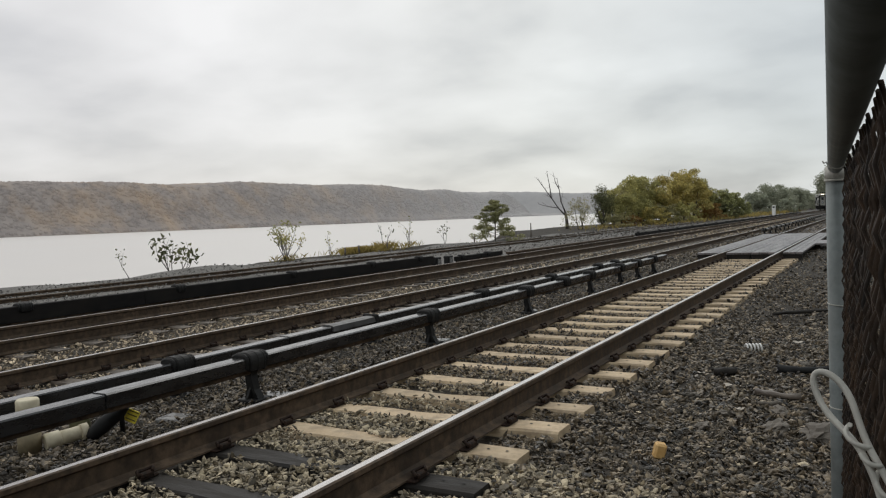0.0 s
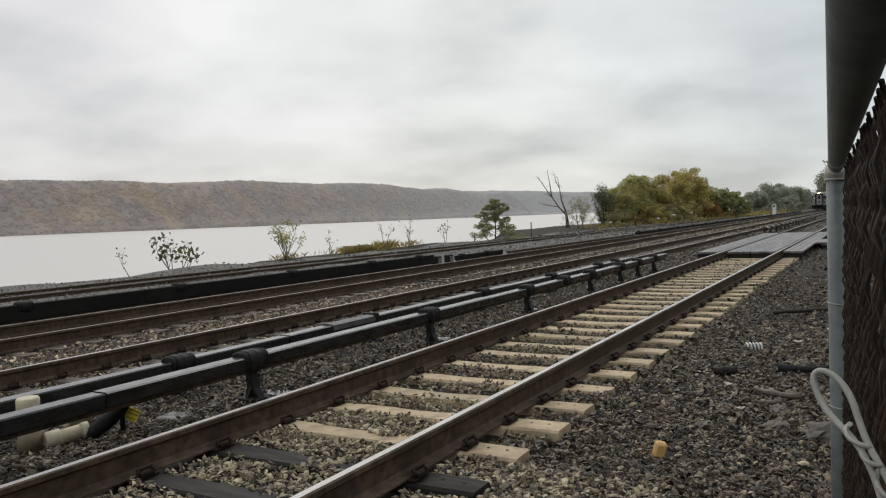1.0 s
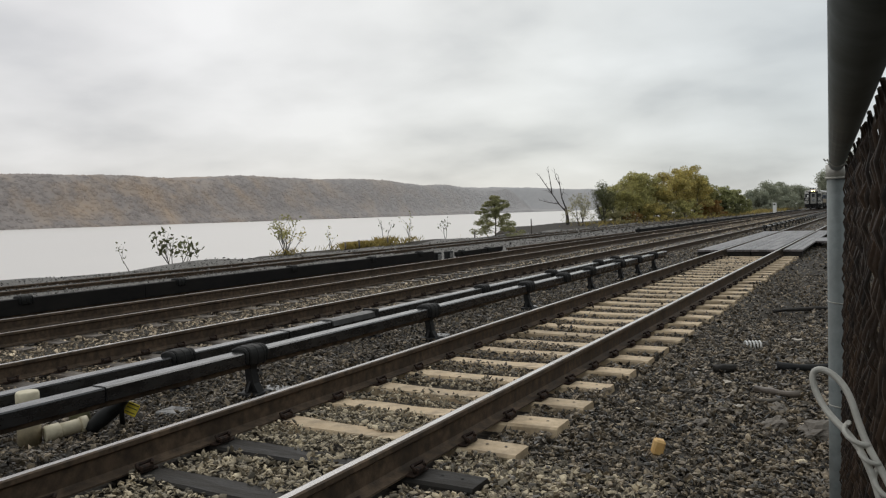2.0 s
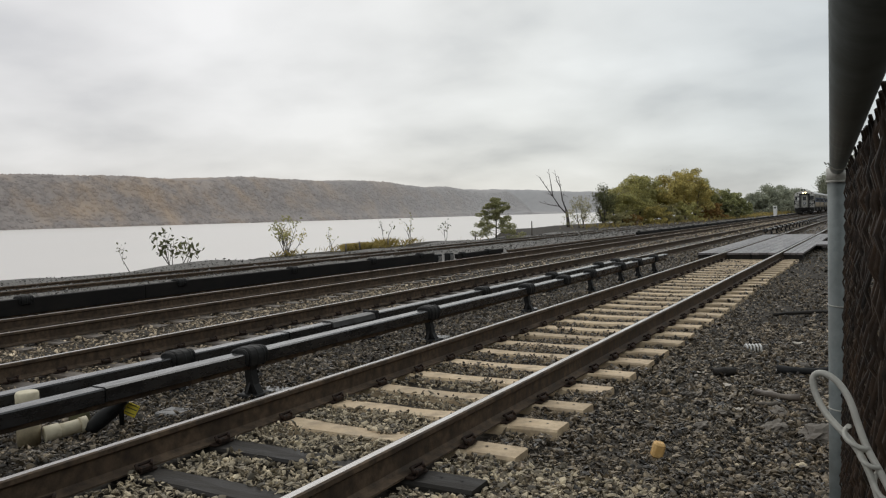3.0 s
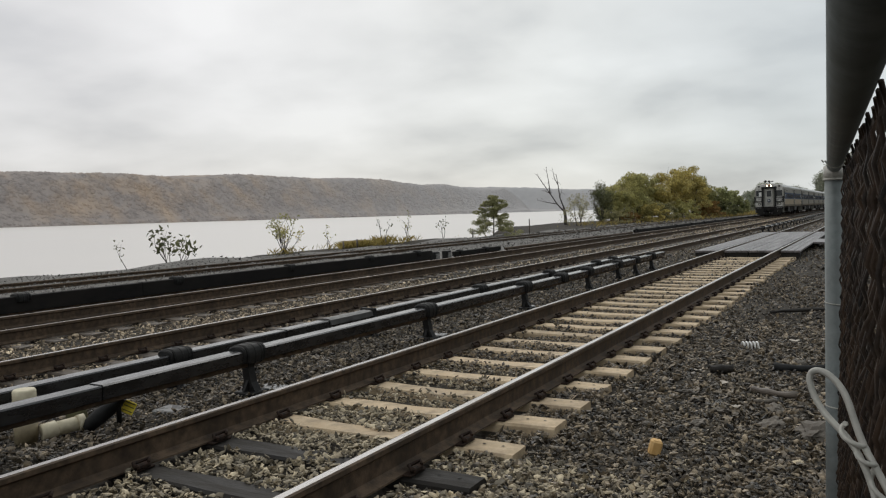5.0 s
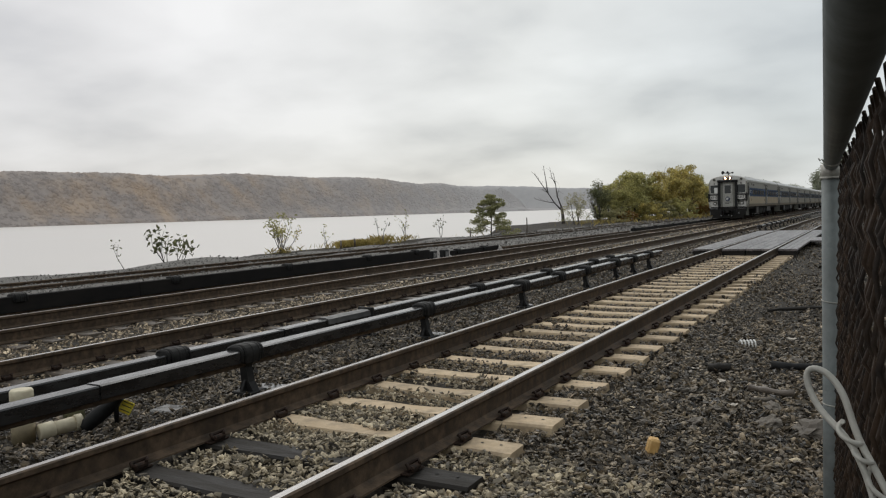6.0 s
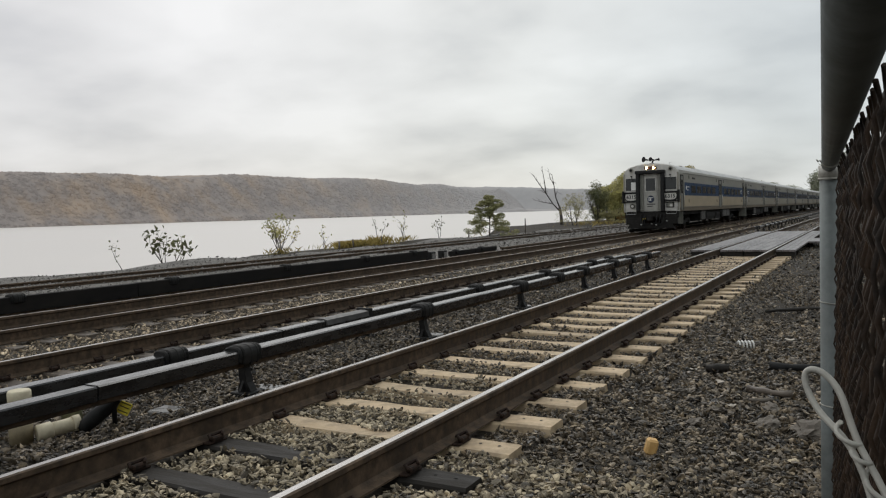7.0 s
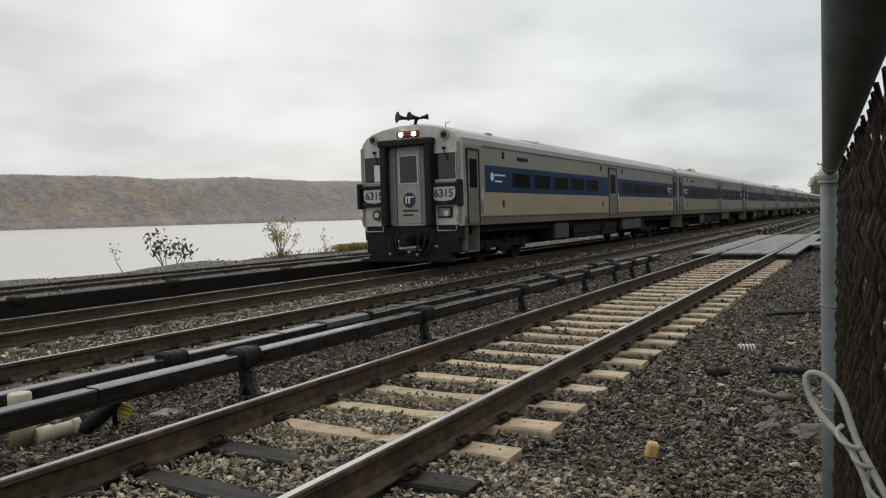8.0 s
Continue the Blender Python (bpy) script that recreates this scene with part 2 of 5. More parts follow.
M_door = mat("door_aluminium", (0.165, 0.163, 0.142), (0.23, 0.226, 0.20), 4, 0.45, 0.6, spec=0.3)
M_chrome = mat("bright_steel", (0.5, 0.5, 0.5), (0.6, 0.6, 0.6), 20, 0.3, metal=0.9)
M_lamp_case = mat("amber_lamp_case", (0.10, 0.035, 0.012), (0.16, 0.06, 0.02), 20, 0.5)
M_door_pale = mat("pale_end_door", (0.31, 0.305, 0.275), (0.38, 0.372, 0.34), 4, 0.45, 0.6)
M_navy = mat("navy_emblem", (0.012, 0.022, 0.05), (0.018, 0.03, 0.065), 20, 0.5)
M_ink = mat("black_letters", (0.015, 0.015, 0.016), (0.02, 0.02, 0.02), 20, 0.6)


def glow(name, colour, strength):
    m = bpy.data.materials.new(name)
    m.use_nodes = True
    b = m.node_tree.nodes["Principled BSDF"]
    b.inputs["Base Color"].default_value = (*colour, 1)
    b.inputs["Emission Color"].default_value = (*colour, 1)
    b.inputs["Emission Strength"].default_value = strength
    return m


M_lamp = glow("lit_headlight", (1.0, 0.60, 0.27), 40.0)
M_lamp_low = mat("unlit_lamp_glass", (0.5, 0.49, 0.46), (0.62, 0.6, 0.56), 20, 0.15)

# ---- shapes ----
def part(name, bm, material, parent=None, label="", smooth=False):
    """Links a bmesh as one mesh object under a thing or a part."""
    me = bpy.data.meshes.new(name)
    if smooth:
        for fc in bm.faces:
            fc.smooth = True
    bm.normal_update()
    bm.to_mesh(me)
    bm.free()
    for m in material if isinstance(material, (list, tuple)) else (material,):
        me.materials.append(m)
    ob = new(name, me)
    ob.parent = parent
    if label:
        ob["label"] = label
    return ob


def piece(name, mesh, parent, m=None):
    """One more object on a mesh that alike pieces share."""
    ob = new(name, mesh)
    ob.parent = parent
    if m is not None:
        ob.matrix_basis = m
    return ob


def thing(name, label, category, group="", kind="", at=(0, 0, 0)):
    ob = new(name)
    ob.location = at
    ob.empty_display_size = 0.1
    return tagged(ob, label, category, group, kind)


def box(bm, x0, x1, y0, y1, z0, z1, bevel=0.0, mi=0):
    vs = [bm.verts.new((x, y, z)) for x in (x0, x1) for y in (y0, y1) for z in (z0, z1)]
    fs = [bm.faces.new([vs[i] for i in q]) for q in ((0, 1, 3, 2), (4, 6, 7, 5), (0, 4, 5, 1), (2, 3, 7, 6), (0, 2, 6, 4), (1, 5, 7, 3))]
    for fc in fs:
        fc.material_index = mi
    if bevel:
        es = list({e for fc in fs for e in fc.edges})
        bmesh.ops.bevel(bm, geom=es, offset=bevel, segments=1, affect="EDGES", profile=0.5)
    return bm


def boxed(*a, **k):
    return box(bmesh.new(), *a, **k)


def extrude_y(bm, prof, y0, y1, mi=None, ends=True, steps=1):
    """Sweeps a closed outline of (x, z) along y. mi: the material index of each side."""
    rings = []
    for i in range(steps + 1):
        y = y0 + (y1 - y0) * i / steps
        rings.append([bm.verts.new((x, y, z)) for x, z in prof])
    n = len(prof)
    for a, b in zip(rings, rings[1:]):
        for i in range(n):
            fc = bm.faces.new((a[i], b[i], b[(i + 1) % n], a[(i + 1) % n]))
            if mi:
                fc.material_index = mi[i]
    if ends:
        bm.faces.new(rings[0])
        bm.faces.new(rings[-1][::-1])
    bmesh.ops.recalc_face_normals(bm, faces=bm.faces)
    return bm


def tube(bm, pts, radii, sides=8, caps=True):
    """A round tube through points."""
    pts = [Vector(q) for q in pts]
    if not isinstance(radii, (list, tuple)):
        radii = [radii] * len(pts)
    rings, side = [], None
    for i, q in enumerate(pts):
        d = (pts[min(i + 1, len(pts) - 1)] - pts[max(i - 1, 0)]).normalized()
        if side is None:
            side = d.orthogonal().normalized()
        side = (side - d * side.dot(d)).normalized()
        other = d.cross(side)
        rings.append([bm.verts.new(q + (side * math.cos(a) + other * math.sin(a)) * radii[i])
                      for a in [2 * math.pi * k / sides for k in range(sides)]])
    for a, b in zip(rings, rings[1:]):
        for k in range(sides):
            bm.faces.new((a[k], a[(k + 1) % sides], b[(k + 1) % sides], b[k])).smooth = True
    if caps:
        bm.faces.new(rings[0][::-1])
        bm.faces.new(rings[-1])
    return bm


def mesh_from(name, verts, faces, material, smooth=False):
    """A mesh from arrays of points and of faces of equal size."""
    me = bpy.data.meshes.new(name)
    k = faces.shape[1]
    me.vertices.add(len(verts))
    me.vertices.foreach_set("co", np.asarray(verts, np.float32).ravel())
    me.loops.add(faces.size)
    me.loops.foreach_set("vertex_index", np.asarray(faces, np.int32).ravel())
    me.polygons.add(len(faces))
    me.polygons.foreach_set("loop_start", np.arange(0, faces.size, k, dtype=np.int32))
    me.polygons.foreach_set("loop_total", np.full(len(faces), k, np.int32))
    me.polygons.foreach_set("use_smooth", np.full(len(faces), smooth, bool))
    me.update(calc_edges=True)
    me.validate()
    for m in material if isinstance(material, (list, tuple)) else (material,):
        me.materials.append(m)
    return me
# ---- land, river, hills ----
T1, T2, T3, T4 = -0.7525, -4.70, -8.567, -16.04
Z1, Z2, Z3, Z4 = 0.0, -0.12, -0.128, -0.20
WATER = -2.9


def shore(y):
    """The x at which the land drops to the river."""
    return -20.6 - 0.9 * math.sin(y * 0.21 + 1) - 11.0 * min(1, max(0, (y - 52) / 22)) - 40 * min(1, max(0, (y - 160) / 300))


def ground_z(x, y):
    """Height of the land."""
    # Past x 6 an unseen bank is added to darken what the train reflects.
    keys = ((-400, -6), (-19.6, -0.32), (-17.5, -0.30), (-11, -0.36), (-9.4, -0.36), (-3.9, -0.345), (-3.15, -0.265), (-2.72, -0.245), (-2.2, -0.185), (-1.95, -0.195), (-1.62, -0.258), (0.46, -0.262), (0.56, -0.236), (1.3, -0.262), (3, -0.25), (6, -0.2), (14, 5.0), (30, 13.0), (60, 16.0), (700, 18.0))
    z = keys[-1][1]
    for (xa, za), (xb, zb) in zip(keys, keys[1:]):
        if x <= xb:
            z = za + (zb - za) * max(0, (x - xa) / (xb - xa)) if xa > -300 else zb
            break
    s = shore(y)
    if x < s:
        z = max(-6, -0.33 - 0.75 * (s - x))
    elif x < -17.6:
        e = (x - s) / (-17.6 - s) if s < -17.6 else 1
        z += 0.28 * max(0, noise.noise((x * 0.25, y * 0.22, 3.0)) + 0.15) * max(0, 1 - abs(e - 0.35) * 1.6) * (1 if y < 60 else 0.4)
    if x < -10.6 or x > 1.0:
        z += 0.05 * noise.noise((x * 0.6, y * 0.6, 0))
    return z


def graded(marks):
    out = []
    for a, b, step in marks:
        n = max(1, round((b - a) / step))
        out += [a + (b - a) * i / n for i in range(n)]
    return out + [marks[-1][1]]


def grid_mesh(name, xs, ys, height, material):
    nx, ny = len(xs), len(ys)
    verts = np.array([(x, y, height(x, y)) for y in ys for x in xs])
    i = np.arange((ny - 1) * nx).reshape(ny - 1, nx)[:, :-1].ravel()
    faces = np.stack([i, i + 1, i + nx + 1, i + nx], 1)
    return mesh_from(name, verts, faces, material, True)


ground = new("ground", grid_mesh("ground", graded(((-90, -34, 4), (-34, -17, 0.35), (-17, -10.5, 0.5), (-10.5, 3.2, 0.35), (3.2, 30, 1.5), (30, 600, 60))),
                                 graded(((-60, 2, 4), (2, 40, 0.4), (40, 120, 1.5), (120, 500, 10), (500, 4600, 200))), ground_z, M_ground))
tagged(ground, "dark gravelly railway ground sloping to the river bank", "ground", kind="structure")

bank = new("gravel_bank", grid_mesh("gravel_bank", graded(((-19.4, -10.55, 0.4),)), graded(((0, 60, 0.5), (60, 300, 4))), lambda x, y: ground_z(x, y) + 0.012, M_gravel))
tagged(bank, "pale grey gravel strip along the siding", "gravel", kind="structure")

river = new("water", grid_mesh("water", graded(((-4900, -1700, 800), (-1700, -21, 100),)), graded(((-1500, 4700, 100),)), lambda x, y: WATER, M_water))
tagged(river, "wide silty river with the pale grey of the overcast sky in its colour", "river", kind="structure")


def ridge(name, x0, x1, y0, y1, top, step, material, label, seed, edge=None):
    """A wooded ridge along the far bank: steep slope up, then flat, with a rough canopy."""
    def height(x, y):
        u = (x0 - x) / (x0 - x1)
        t = top(y) * min(1, max(0.0, (3360 + 2.16 * (x0 - x) - y) / 300)) ** 0.7
        slope = min(1, u * 3.2)
        slope = slope * slope * (3 - 2 * slope) * 0.9 + min(1, u) * 0.1
        canopy = 2.4 * (noise.noise((x * 0.05, y * 0.035, seed)) + 0.6 * noise.noise((x * 0.1, y * 0.09, seed)))
        return WATER - 1 + 9 * min(1, u * 40) + t * slope + canopy * min(1, u * 25) + 6 * noise.noise((x * 0.006, y * 0.006, seed))
    xs = graded(((x1, x0, step),))
    ys = graded(((y0, y1, step),))
    ob = new(name, grid_mesh(name, xs, ys, height, material))
    # the crowns of the wood
    rng = np.random.default_rng(int(y0) + 777)
    n = int(5.5 * (min(y1, 3600) - y0))
    px, py = np.where(rng.uniform(0, 1, n) < 0.4, rng.uniform(x0 - 190, x0 - 112, n), rng.uniform(x0 - 112, x0 - 2, n)), rng.uniform(y0, min(y1, 3600), n)
    pz = np.array([height(u, v) for u, v in zip(px, py)])
    keep = pz > 2
    px, py, pz = px[keep], py[keep], pz[keep]
    n = len(px)
    r = rng.uniform(4.0, 9.5, n)
    bm = bmesh.new()
    bmesh.ops.create_icosphere(bm, subdivisions=1, radius=1.0)
    bv = np.array([tuple(v.co) for v in bm.verts])
    bf = np.array([[v.index for v in f.verts] for f in bm.faces])
    bm.free()
    v = bv[None] * r[:, None, None] * rng.uniform(0.8, 1.2, (n, len(bv), 1)) * np.array((1, 1, 0.85)) + np.stack([px, py, pz - r * np.where(px < x0 - 112, 0.70, 0.80)], 1)[:, None]
    f = bf[None] + len(bv) * np.arange(n)[:, None, None]
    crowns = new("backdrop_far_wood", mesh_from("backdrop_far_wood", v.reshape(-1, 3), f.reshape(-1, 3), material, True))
    tagged(crowns, "hazy brown and ochre tree crowns on the far ridge", "wood", kind="stuff")
    return tagged(ob, label, "hills", kind="structure")


def west_top(y):
    """Height of the ridge over the river along its length."""
    t = 102 + 22 * min(1, max(0, (y - 900) / 1600)) - 14 * min(1, max(0, (y - 2500) / 700)) + 5 * math.sin(y * 0.004) + 4 * math.sin(y * 0.011 + 2)
    return t + 11 * min(1, max(0, (2900 - y) / 1400))


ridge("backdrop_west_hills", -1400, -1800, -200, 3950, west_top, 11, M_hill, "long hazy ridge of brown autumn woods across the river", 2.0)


def north_height(x, y):
    u = (y - 4150) / 500
    v = min(1, u * 3)
    t = 138 - 0.05 * (x + 1911) + 4 * math.sin(x * 0.006 + 1) + 5 * noise.noise((x * 0.01, 0, 4.0))
    return WATER - 1 + 8 * min(1, u * 30) + t * v * v * (3 - 2 * v) + 6 * noise.noise((x * 0.04, y * 0.04, 8.0))


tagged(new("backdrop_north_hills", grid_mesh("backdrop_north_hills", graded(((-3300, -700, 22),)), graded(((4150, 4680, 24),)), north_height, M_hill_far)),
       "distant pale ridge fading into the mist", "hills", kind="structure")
# ---- tracks ----
RAIL = [(-0.0365, -0.007), (-0.021, -0.0006), (0.023, -0.0006), (0.0365, -0.007), (0.037, -0.034), (0.012, -0.052), (0.009, -0.150), (0.030, -0.165), (0.076, -0.174),
        (0.076, -0.185), (-0.076, -0.185), (-0.076, -0.174), (-0.030, -0.165), (-0.009, -0.150), (-0.012, -0.052), (-0.037, -0.034)]
RAIL_MI = [0, 1, 0] + [0] * 13


def rail(parent, x, z, y0, y1, head, label):
    bm = extrude_y(bmesh.new(), [(px, pz) for px, pz in RAIL], y0, y1, RAIL_MI)
    ob = part("rail", bm, (M_rail, head), parent, label)
    ob.location = (x, 0, z)
    return ob


def tie_mesh(name, seed, material, length=2.46, width=0.225, rough=0.012, waist=0.0):
    """A tie with chipped, worn edges; its top face lies at z 0."""
    bm = bmesh.new()
    n, h = 12, 0.16
    rng = random.Random(seed)
    rings = []
    for i in range(n + 1):
        x = -length / 2 + length * i / n
        mid = max(0.0, 1 - abs(x) / 0.5) ** 0.6 * waist
        w = width / 2 * (1 + rng.uniform(-0.05, 0.05) - 0.9 * mid)
        e = rng.uniform(-rough, 0) - 0.09 * mid
        rings.append([bm.verts.new(q) for q in ((x, -w - 0.02, -h), (x, -w, -0.014 + e), (x, -w + 0.014, e * 0.6), (x, w - 0.014, e * 0.4), (x, w, -0.014 + e + rng.uniform(-rough, 0) * 0.5), (x, w + 0.02, -h))])
    for a, b in zip(rings, rings[1:]):
        for k in range(5):
            bm.faces.new((a[k], b[k], b[k + 1], a[k + 1]))
    bm.faces.new(rings[0])
    bm.faces.new(rings[-1][::-1])
    bmesh.ops.recalc_face_normals(bm, faces=bm.faces)
    for hx in (-1.11, -0.98, 0.98, 1.11):
        ring = [bm.verts.new((hx + 0.011 * math.cos(q * 1.0472), 0.02 + 0.011 * math.sin(q * 1.0472), 0.0012)) for q in range(6)]
        bm.faces.new(ring).material_index = 1
    me = bpy.data.meshes.new(name)
    bm.to_mesh(me)
    bm.free()
    me.materials.append(material)
    me.materials.append(M_black)
    return me


def clip_mesh():
    """A tie plate with a spring clip on each side of the rail."""
    bm = boxed(-0.13, 0.13, -0.085, 0.085, 0.0, 0.014, 0.004)
    for s in (-1, 1):
        box(bm, s * 0.118 - 0.02, s * 0.118 + 0.02, -0.05, 0.05, 0.012, 0.045, 0.008)
        tube(bm, [(s * 0.125, -0.06, 0.03), (s * 0.10, -0.05, 0.055), (s * 0.07, -0.01, 0.04), (s * 0.075, 0.03, 0.04), (s * 0.11, 0.06, 0.058), (s * 0.135, 0.03, 0.045)], 0.011, 5)
    me = bpy.data.meshes.new("tie_plate")
    bm.to_mesh(me)
    bm.free()
    me.materials.append(M_rust)
    return me


CLIP = clip_mesh()
TIES_PALE = [tie_mesh("tie", s, M_tie, width=0.235, waist=0.22) for s in range(5)]
TIES_DARK = [tie_mesh("dark_tie", s + 9, M_tie_dark, width=0.21) for s in range(3)]
TIES_OLD = [tie_mesh("old_tie", s + 19, M_tie_old, width=0.22) for s in range(4)]
FAR = 420.0


def track(label, cx, z, first, count, spacing, kinds, head, rail_label, plates, y0=-12.0):
    t = thing("railway_track", label, "railway track", "parallel railway tracks")
    for s in (-1, 1):
        rail(t, cx + s * 0.7525, z, y0, FAR, head, rail_label)
    rng = random.Random(cx)
    for i in range(count):
        y = first + spacing * i
        if CROSS0 - 0.1 < y < CROSS1 and cx == T1:
            continue
        me = rng.choice(kinds(i))
        piece("tie", me, t, pose(cx + rng.uniform(-0.03, 0.03), y + rng.uniform(-0.02, 0.02), z - 0.186 + rng.uniform(-0.004, 0.0), 0, rng.uniform(-0.25, 0.25), rng.uniform(-0.7, 0.7)))
        if i < plates:
            for s in (-1, 1):
                piece("tie_plate", CLIP, t, pose(cx + s * 0.7525, y, z - 0.188))
    return t


CROSS0, CROSS1 = 23.4, 39.0
TIE0, TIE_STEP = 4.205, 0.628
track("ballasted railway track with sandy worn ties and polished rails", T1, Z1, TIE0 + 0.11 - 7 * TIE_STEP, 270, TIE_STEP,
      lambda i: TIES_DARK if i < 7 else TIES_PALE if i < 45 else TIES_OLD, M_head, "rust-brown rail with a polished head", 70)
track("rusty railway track with dark half-buried ties", T2, Z2, 0.3, 270, 0.55, lambda i: TIES_OLD, M_head, "rust-brown rail with a bright head", 40)
track("railway track on which the train runs", T3, Z3, 0.1, 270, 0.55, lambda i: TIES_OLD, M_head_dull, "rust-brown rail with a dull head", 0)
track("disused siding sunk in gravel beside the bank", T4, Z4, 0.1, 0, 0.6, lambda i: TIES_OLD, M_rail, "rusty disused rail", 0)


# crossing of wet planks
def crossing():
    t = thing("plank_crossing", "wet grey plank crossing laid flush with the rails", "crossing")
    rows = [(-2.22, -1.62), (-1.40, -0.755), (-0.745, -0.10), (0.09, 0.60)]
    for xa, xb in rows:
        wide = (xb - xa) / 3
        for j, k in [(j, k) for j in range(3) for k in range(6)]:
            ya = CROSS0 + (CROSS1 - CROSS0) / 6 * k
            yb = ya + (CROSS1 - CROSS0) / 6 - 0.02
            if xa > 0 and k in (2, 5):
                xb2 = xa + wide * (j + 1) + (0.35 if j == 2 else -0.012)
            else:
                xb2 = xa + wide * (j + 1) - 0.012
            part("plank", boxed(xa + wide * j, xb2, ya, yb, -0.075, -0.012, 0.01), M_plank, t)
        # Dark beams added to give the shaded gap under the planks.
        for y in (CROSS0 + 0.04, (CROSS0 + CROSS1) / 2, CROSS1 - 0.24):
            part("bearer", boxed(xa, xb - 0.02, y, y + 0.2, -0.24, -0.078, 0.01), M_tie_dark, t, "dark beam standing in for the shaded gap below the planks")
    return t


crossing()


# third rails
FAR_GAP = 21.4


def conductor(name_label, x, top, ya, yb, caps, legs, rung, joints=(), deep=0.10, board=M_cover):
    """A covered third rail: protection board, conductor rail below, hooded brackets on feet."""
    t = thing("third_rail", name_label, "third rail", "covered third rails")
    cuts = [ya, *joints, yb]
    for i, (a, b) in enumerate(zip(cuts, cuts[1:])):
        g = 0.006 if i % 2 else 0.0
        prof = [(-0.066 - g, -deep), (-0.072 - g, -0.010), (-0.063, 0.0), (0.063, 0.0), (0.072 + g, -0.010), (0.066 + g, -deep)]
        ob = part("protection_board", extrude_y(bmesh.new(), prof, a + 0.004, b - 0.004), board, t, "glossy wet black cover board" if board is M_cover else "dull black cover board" if board is M_cover_dull else "bare rusty contact rail")
        ob.location = (x, 0, top + g)
    ob = part("conductor_rail", boxed(-0.035, 0.035, ya + 0.05, yb - 0.05, -deep - 0.04, 0.005 - deep, 0.01), M_rail, t, "rusty steel conductor rail")
    ob.location = (x, 0, top)
    for y in caps:
        bm = bmesh.new()
        prof = [(-0.098, -0.105), (-0.108, -0.03), (-0.100, 0.012), (-0.078, 0.038), (-0.04, 0.050), (0.04, 0.050), (0.078, 0.038), (0.100, 0.012), (0.108, -0.03), (0.098, -0.105)]
        extrude_y(bm, prof, -0.10, 0.09)
        for ya2, yb2, k in ((-0.135, -0.10, 0.90), (0.09, 0.13, 0.90), (-0.03, 0.005, 1.06), (0.045, 0.07, 1.06)):
            extrude_y(bm, [(px * k, pz * k) for px, pz in prof], ya2, yb2)
        bmesh.ops.bevel(bm, geom=list(bm.edges), offset=0.012, segments=1, affect="EDGES")
        ob = part("hood", bm, M_hood, t, "ribbed black bracket hood")
        ob.location = (x, y, top)
    for y in legs:
        bm = bmesh.new()
        z0 = ground_z(x, y) + 0.012 - top
        s = rung
        # a cast stem that flares into a foot, with a gusset on each side
        pts = [(-0.05, -0.09), (0.05, -0.09), (0.034, -0.15), (0.04 + s * 0.02, z0 + 0.09), (0.075 + s * 0.03, z0 + 0.015), (-0.075 + s * 0.03, z0 + 0.015), (-0.04 + s * 0.02, z0 + 0.09), (-0.034, -0.15)]
        extrude_y(bm, pts, -0.038, 0.038)
        for e in (-1, 1):
            v = [bm.verts.new(q) for q in ((-0.012 + s * 0.02, e * 0.036, z0 + 0.11), (0.012 + s * 0.02, e * 0.036, z0 + 0.11), (0.012 + s * 0.02, e * 0.09, z0 + 0.02), (-0.012 + s * 0.02, e * 0.09, z0 + 0.02), (0.012 + s * 0.02, e * 0.026, z0 + 0.02), (-0.012 + s * 0.02, e * 0.026, z0 + 0.02))]
            bm.faces.new((v[0], v[1], v[2], v[3]))
            bm.faces.new((v[1], v[4], v[2]))
            bm.faces.new((v[0], v[3], v[5]))
        box(bm, -0.10 + s * 0.03, 0.10 + s * 0.03, -0.11, 0.11, z0 - 0.04, z0 + 0.018, 0.008)
        ob = part("bracket", bm, M_hood, t)
        ob.location = (x, y, top)
    return t


conductor("covered black third rail on hooded brackets beside the ballast", -2.2, 0.185, -6, 19.3, (1.8, 4.82, 7.78, 10.68, 12.25, 13.6, 15.5, 16.8, 18.2), (1.8, 4.82, 7.78, 10.68, 13.6, 15.5, 16.8, 18.2), 1, (3.37, 9.3, 15.2))
conductor("covered black third rail of the middle track", -3.2, 0.07, -6, 19.9, (2.0, 4.95, 11.2, 14.26, 17.2, 18.5), (2.0, 4.95, 8.1, 11.2, 14.26, 17.2, 18.5), -1, (6.4, 12.4))
conductor("covered black third rail beyond the road crossing", -2.5, 0.16, 41, 130, [41.5 + 2.4 * k for k in range(24)], [41.5 + 2.4 * k for k in range(16)], 1, (60, 90))
conductor("long black third rail beyond the far track", -10.02, 0.10, -6, FAR_GAP, (7.8, 11.1, 14.6, 18.0, 20.6), (7.8, 11.1, 14.6, 18.0, 20.6), -1, (10.2, 16.4), 0.26, M_cover_dull)
conductor("black third rail further along the far track", -10.02, 0.0, 45.5, 160, [46 + 5.2 * k for k in range(20)], [46 + 5.2 * k for k in range(12)], -1, (70, 110), 0.16, M_cover_dull)


conductor("low black third rail section on short brackets", -10.02, -0.02, FAR_GAP + 1.6, 26.6, (23.4, 25.4), (23.4, 25.4, 26.2), -1, (24.8,), 0.15, M_cover_dull)

conductor("bare low steel third rail without cover", -10.02, -0.10, 27.2, 45.0, (), [28 + 3.4 * k for k in range(6)], -1, (33.1, 39.4), 0.07, M_rail)


